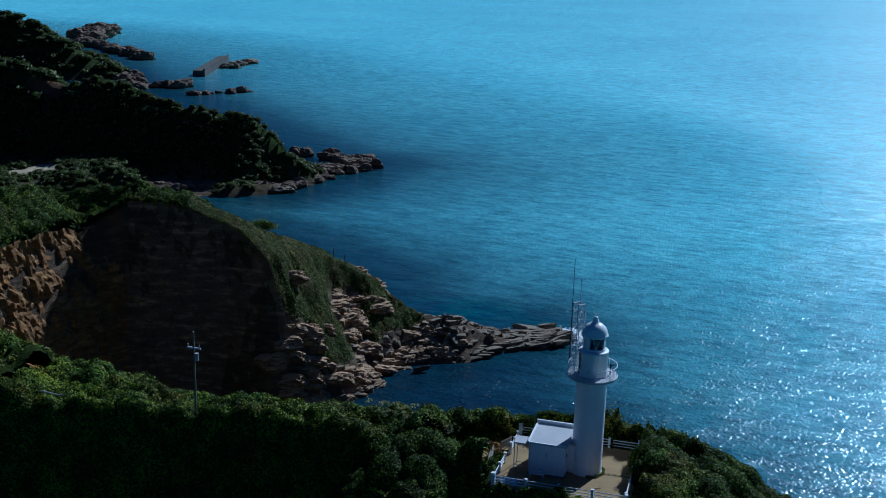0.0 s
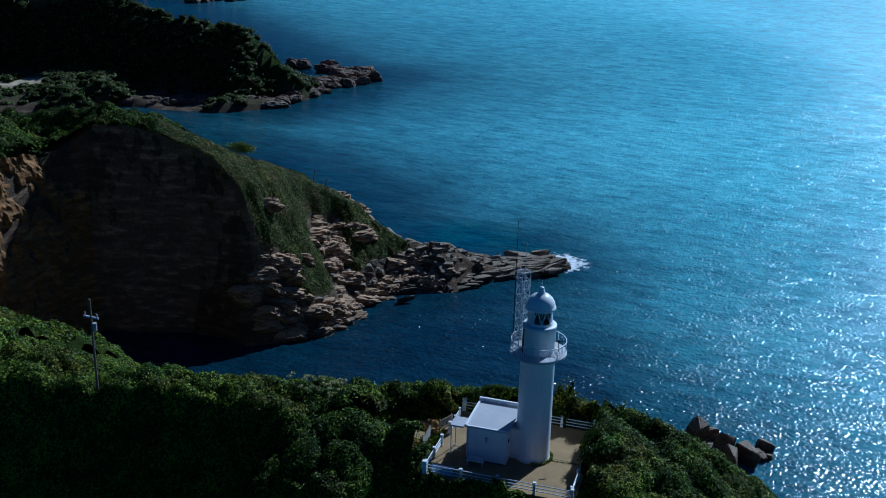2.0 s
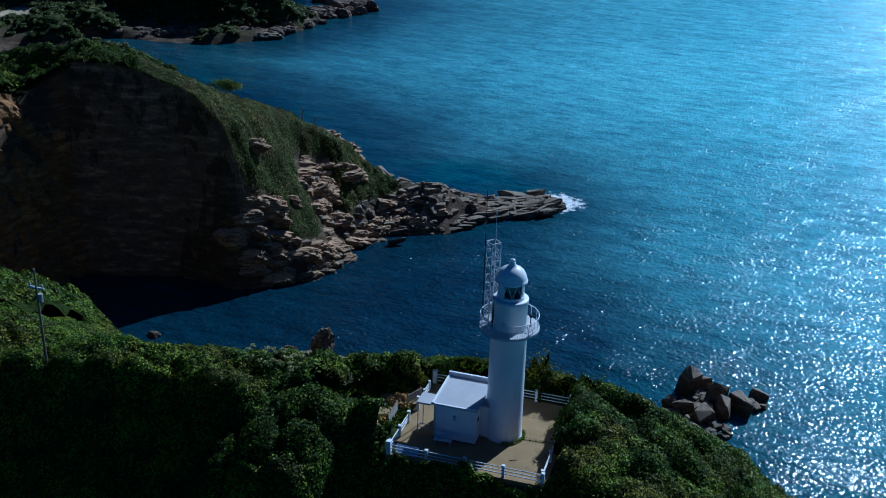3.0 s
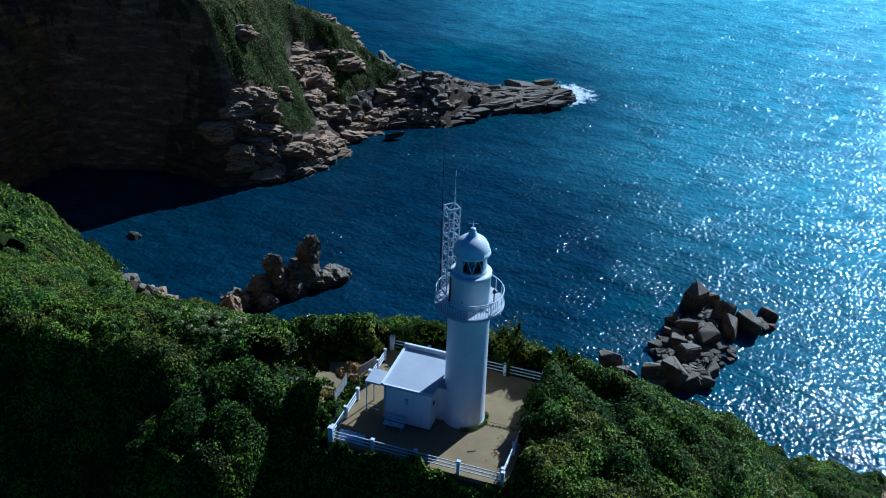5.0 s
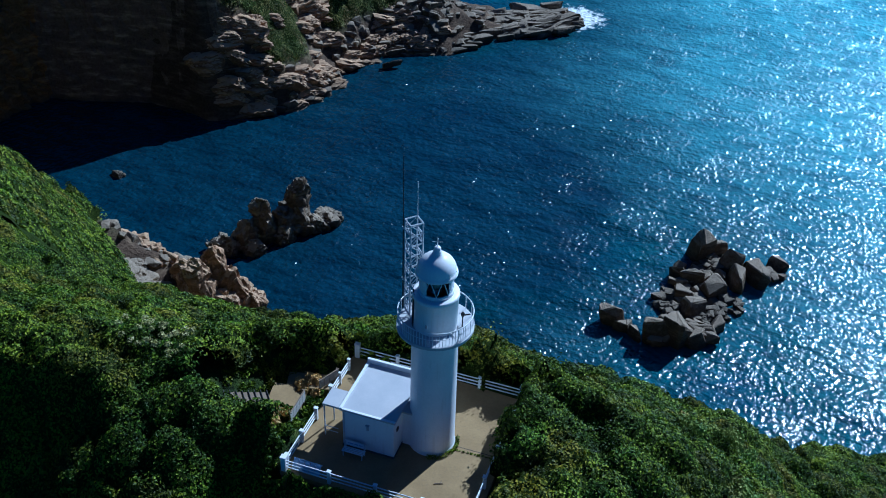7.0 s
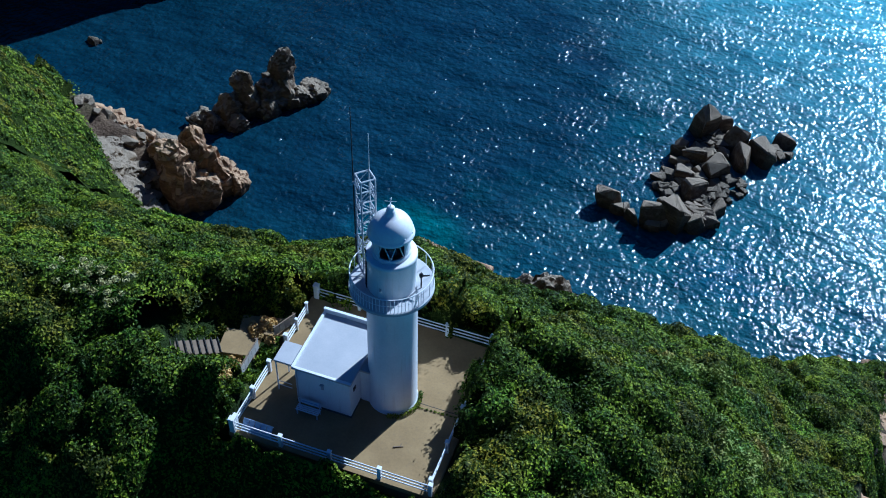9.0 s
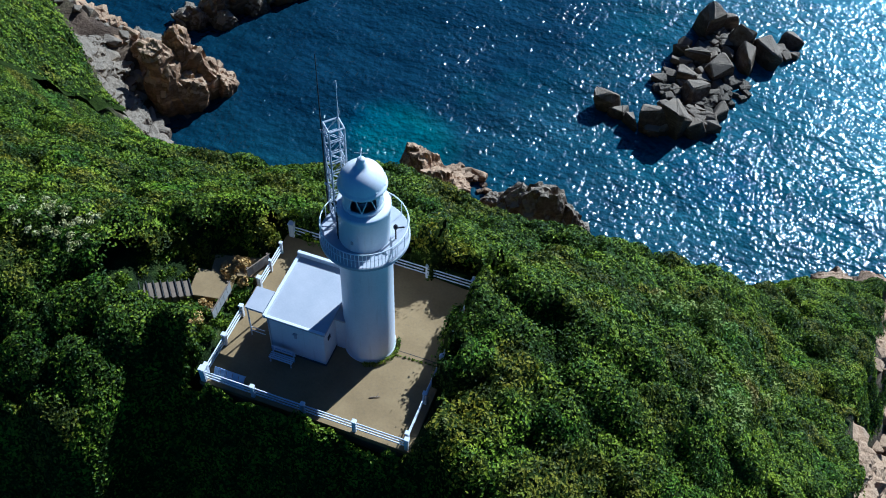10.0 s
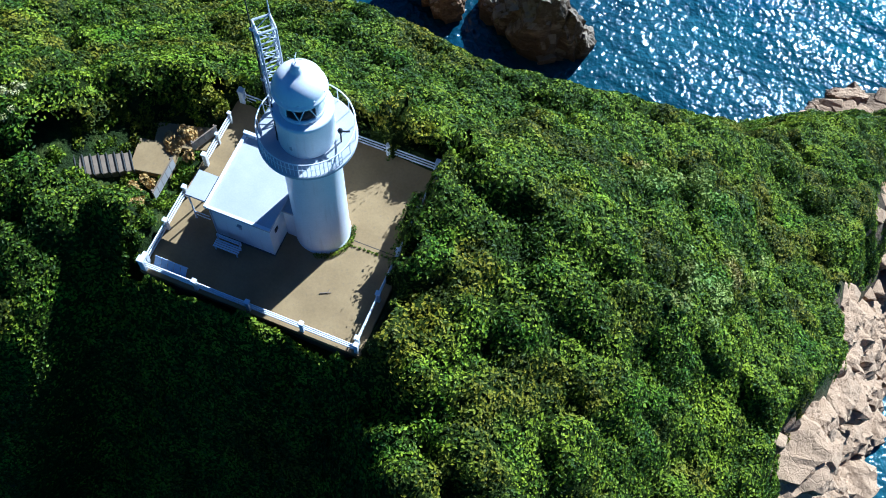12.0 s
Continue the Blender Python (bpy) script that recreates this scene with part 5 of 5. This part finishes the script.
board(pose(-8.75, -2.6, -0.1, 0, 0, 96), 2.3, 0.95, "grey weathered plank board beside the yard fence")
board(pose(-8.6, 0.9, -0.1, 0, 0, 70), 1.7, 0.85, "grey weathered plank board beside the path")

# railing along the ridge path
ridge_path = thing("ridge_railing", pose(0, 0, 0), "pale timber railing along the ridge path", "fence")
rx0, rx1, count = -60.0, -43.3, 13
tops = []
for k in range(count):
    x = rx0 + (rx1 - rx0) * k / (count - 1)
    y = -13.3 + 0.5 * (x + 49.5)
    z = max(ground_z(x, y), 2.2)
    tops.append((x, y, z + 1.3))
    part("post", box(bmesh.new(), x - 0.09, x + 0.09, y - 0.09, y + 0.09, ground_z(x, y) - 0.3, z + 1.35, 0.02), POLE_GREY, ridge_path)
for a, b in zip(tops, tops[1:]):
    for drop in (0.1, 0.55):
        part("rail", tube(bmesh.new(), (a[0], a[1], a[2] - drop), (b[0], b[1], b[2] - drop), 0.07, seg=8), POLE_GREY, ridge_path)

# ---- small things in the yard ----
scrap = thing("driftwood_scrap", pose(1.9, -3.2, 0, 0, 0, 25), "small bent piece of scrap wood lying on the concrete", "scrap")
part("stick", tube(bmesh.new(), (-0.28, 0, 0.04), (0.3, 0.05, 0.05), 0.035, 0.02, 7), WOOD, scrap)
part("twig", tube(bmesh.new(), (0.1, 0.02, 0.05), (0.22, 0.26, 0.09), 0.022, 0.012, 6), WOOD, scrap)
joint = new("expansion_joint", mesh_of("expansion_joint", box(bmesh.new(), 3.0, HX - 0.3, -0.02, 0.02, 0.0, 0.006), BLACK))
joint.matrix_world = YARD
tagged(joint, "dark open joint across the yard concrete", "joint", kind="structure")


def scatter_leaves(name, spots, size, mat, seed, label, category):
    """Small tufts: spots of (x, y, z, radius, height, count)."""
    r = np.random.default_rng(seed)
    c, nn = [], []
    for x, y, z, rad, high, count in spots:
        v = r.normal(size=(count, 3))
        v[:, 2] = np.abs(v[:, 2])
        v /= np.linalg.norm(v, axis=1, keepdims=True)
        c.append(np.array([x, y, z]) + v * np.array([rad, rad, high]) * r.uniform(0.5, 1.0, (count, 1)))
        nn.append(v + 0.6 * r.normal(size=v.shape))
    c, nn = np.concatenate(c), np.concatenate(nn)
    nn /= np.linalg.norm(nn, axis=1, keepdims=True)
    return tagged(leaves(name, c, nn, size * r.uniform(0.6, 1.3, len(c)), mat, seed + 1), label, category, kind="stuff")


r = random.Random(9)
spots = [(1.62 * math.cos(a), 1.62 * math.sin(a), 0, 0.16, 0.3, 26) for a in [radians(-75 + 6.5 * k) for k in range(17)]]
spots += [(1.7 + 0.16 * k + r.uniform(-0.05, 0.05), -0.2 + 0.02 * k, 0, 0.07, 0.09, 8) for k in range(16)]
scatter_leaves("weeds", spots, 0.13, LEAF, 91, "green weeds round the tower foot and in the joint", "weeds")
spots = [(-9.4 + r.uniform(-0.9, 0.9), 1.2 + r.uniform(-0.8, 0.8), -0.1, 0.35, 0.35, 60) for _ in range(14)]
spots += [(-9.7 + r.uniform(-0.8, 0.8), -2.5 + r.uniform(-0.8, 0.8), -0.2, 0.35, 0.3, 60) for _ in range(14)]
scatter_leaves("dry_grass", spots, 0.22, DRY_LEAF, 93, "straw-coloured dry grass beside the path", "grass")


spots = []
for _ in range(190):
    x, y = r.uniform(-14.5, -7.7), r.uniform(-6.0, 4.0)
    if math.hypot((x + 10.2) / 1.5, (y + 0.2) / 1.3) > 1 and math.hypot((x + 12.3) / 1.5, (y + 2.2) / 1.2) > 0.9 and math.hypot((x + 9.4) / 1.2, (y - 1.5) / 0.9) > 1:
        spots.append((x, y, ground_z(x, y), 0.42, r.uniform(0.25, 0.7), 70))
scatter_leaves("grass", spots, 0.2, LEAF, 99, "rough green grass and low plants beside the path", "grass")


def canopy_top(x, y):
    return ground_z(x, y) + 2.3


spots = []
for cx, cy, spread, count in ((-18.2, -3.0, 1.4, 34),):
    for _ in range(count):
        x, y = cx + r.gauss(0, spread), cy + r.gauss(0, spread * 0.6)
        spots.append((x, y, canopy_top(x, y) - 0.1, 0.27, 0.1, 34))
scatter_leaves("flower_heads", spots, 0.16, FLOWER, 95, "pale cream flower heads above the shrubs", "flowers")
spots = []
for cx, cy, spread, count in ((20, 9.5, 1.2, 12), (18.5, 7.5, 1.0, 9), (21.5, 12.5, 1.0, 9), (14.5, 14, 1.0, 8), (17, 16.5, 1.0, 8)):
    for _ in range(count):
        x, y = cx + r.gauss(0, spread), cy + r.gauss(0, spread)
        spots.append((x, y, canopy_top(x, y) - 0.2, 0.6, 0.5, 80))
scatter_leaves("silver_shrubs", spots, 0.26, PALE_LEAF, 97, "grey-green silvery shrubs among the evergreens", "shrubs")


# a wind-bent pine and bare snags on the second headland
def tree_limbs(bm, base, direction, length, radius, depth, rr, tips):
    end = base + direction * length
    tube(bm, base, end, radius, radius * 0.65, 6)
    if depth == 0:
        tips.append(end)
        return
    for _ in range(3):
        d = (direction + Vector((rr.uniform(-0.8, 0.8), rr.uniform(-0.8, 0.8), rr.uniform(-0.3, 0.5)))).normalized()
        tree_limbs(bm, end, d, length * 0.7, radius * 0.6, depth - 1, rr, tips)


def pine(x, y, seed, high):
    rr = random.Random(seed)
    t = thing("pine_tree", pose(x, y, ground_z(x, y)), "wind-bent pine standing on the cliff edge", "tree")
    bm, tips = bmesh.new(), []
    tree_limbs(bm, Vector((0, 0, -0.5)), Vector((0.25, 0.1, 1)).normalized(), high * 0.45, 0.22, 3, rr, tips)
    part("trunk", bm, WOOD, t)
    gen = np.random.default_rng(seed)
    c = np.concatenate([np.array(p) + gen.normal(size=(70, 3)) * np.array([0.7, 0.7, 0.3]) for p in tips])
    nn = gen.normal(size=c.shape) + np.array([0, 0, 0.8])
    nn /= np.linalg.norm(nn, axis=1, keepdims=True)
    crown = leaves("crown", c, nn, 0.45 * gen.uniform(0.7, 1.3, len(c)), LEAF, seed)
    crown.parent = t


pine(-116, 139, 5, 6.0)
for x, y, h in ((-103, 141, 4.0), (-97, 143, 3.2), (-95, 145, 2.6)):
    snag = thing("dead_snag", pose(x, y, ground_z(x, y)), "bare grey dead tree trunk on the slope", "tree", "dead trees on the slope")
    bm = tube(bmesh.new(), (0, 0, -0.5), (0.3, 0.1, h), 0.22, 0.06, 7)
    tube(bm, (0.2, 0.05, h * 0.6), (0.9, 0.4, h * 0.85), 0.07, 0.02, 6)
    part("trunk", bm, WOOD, snag)
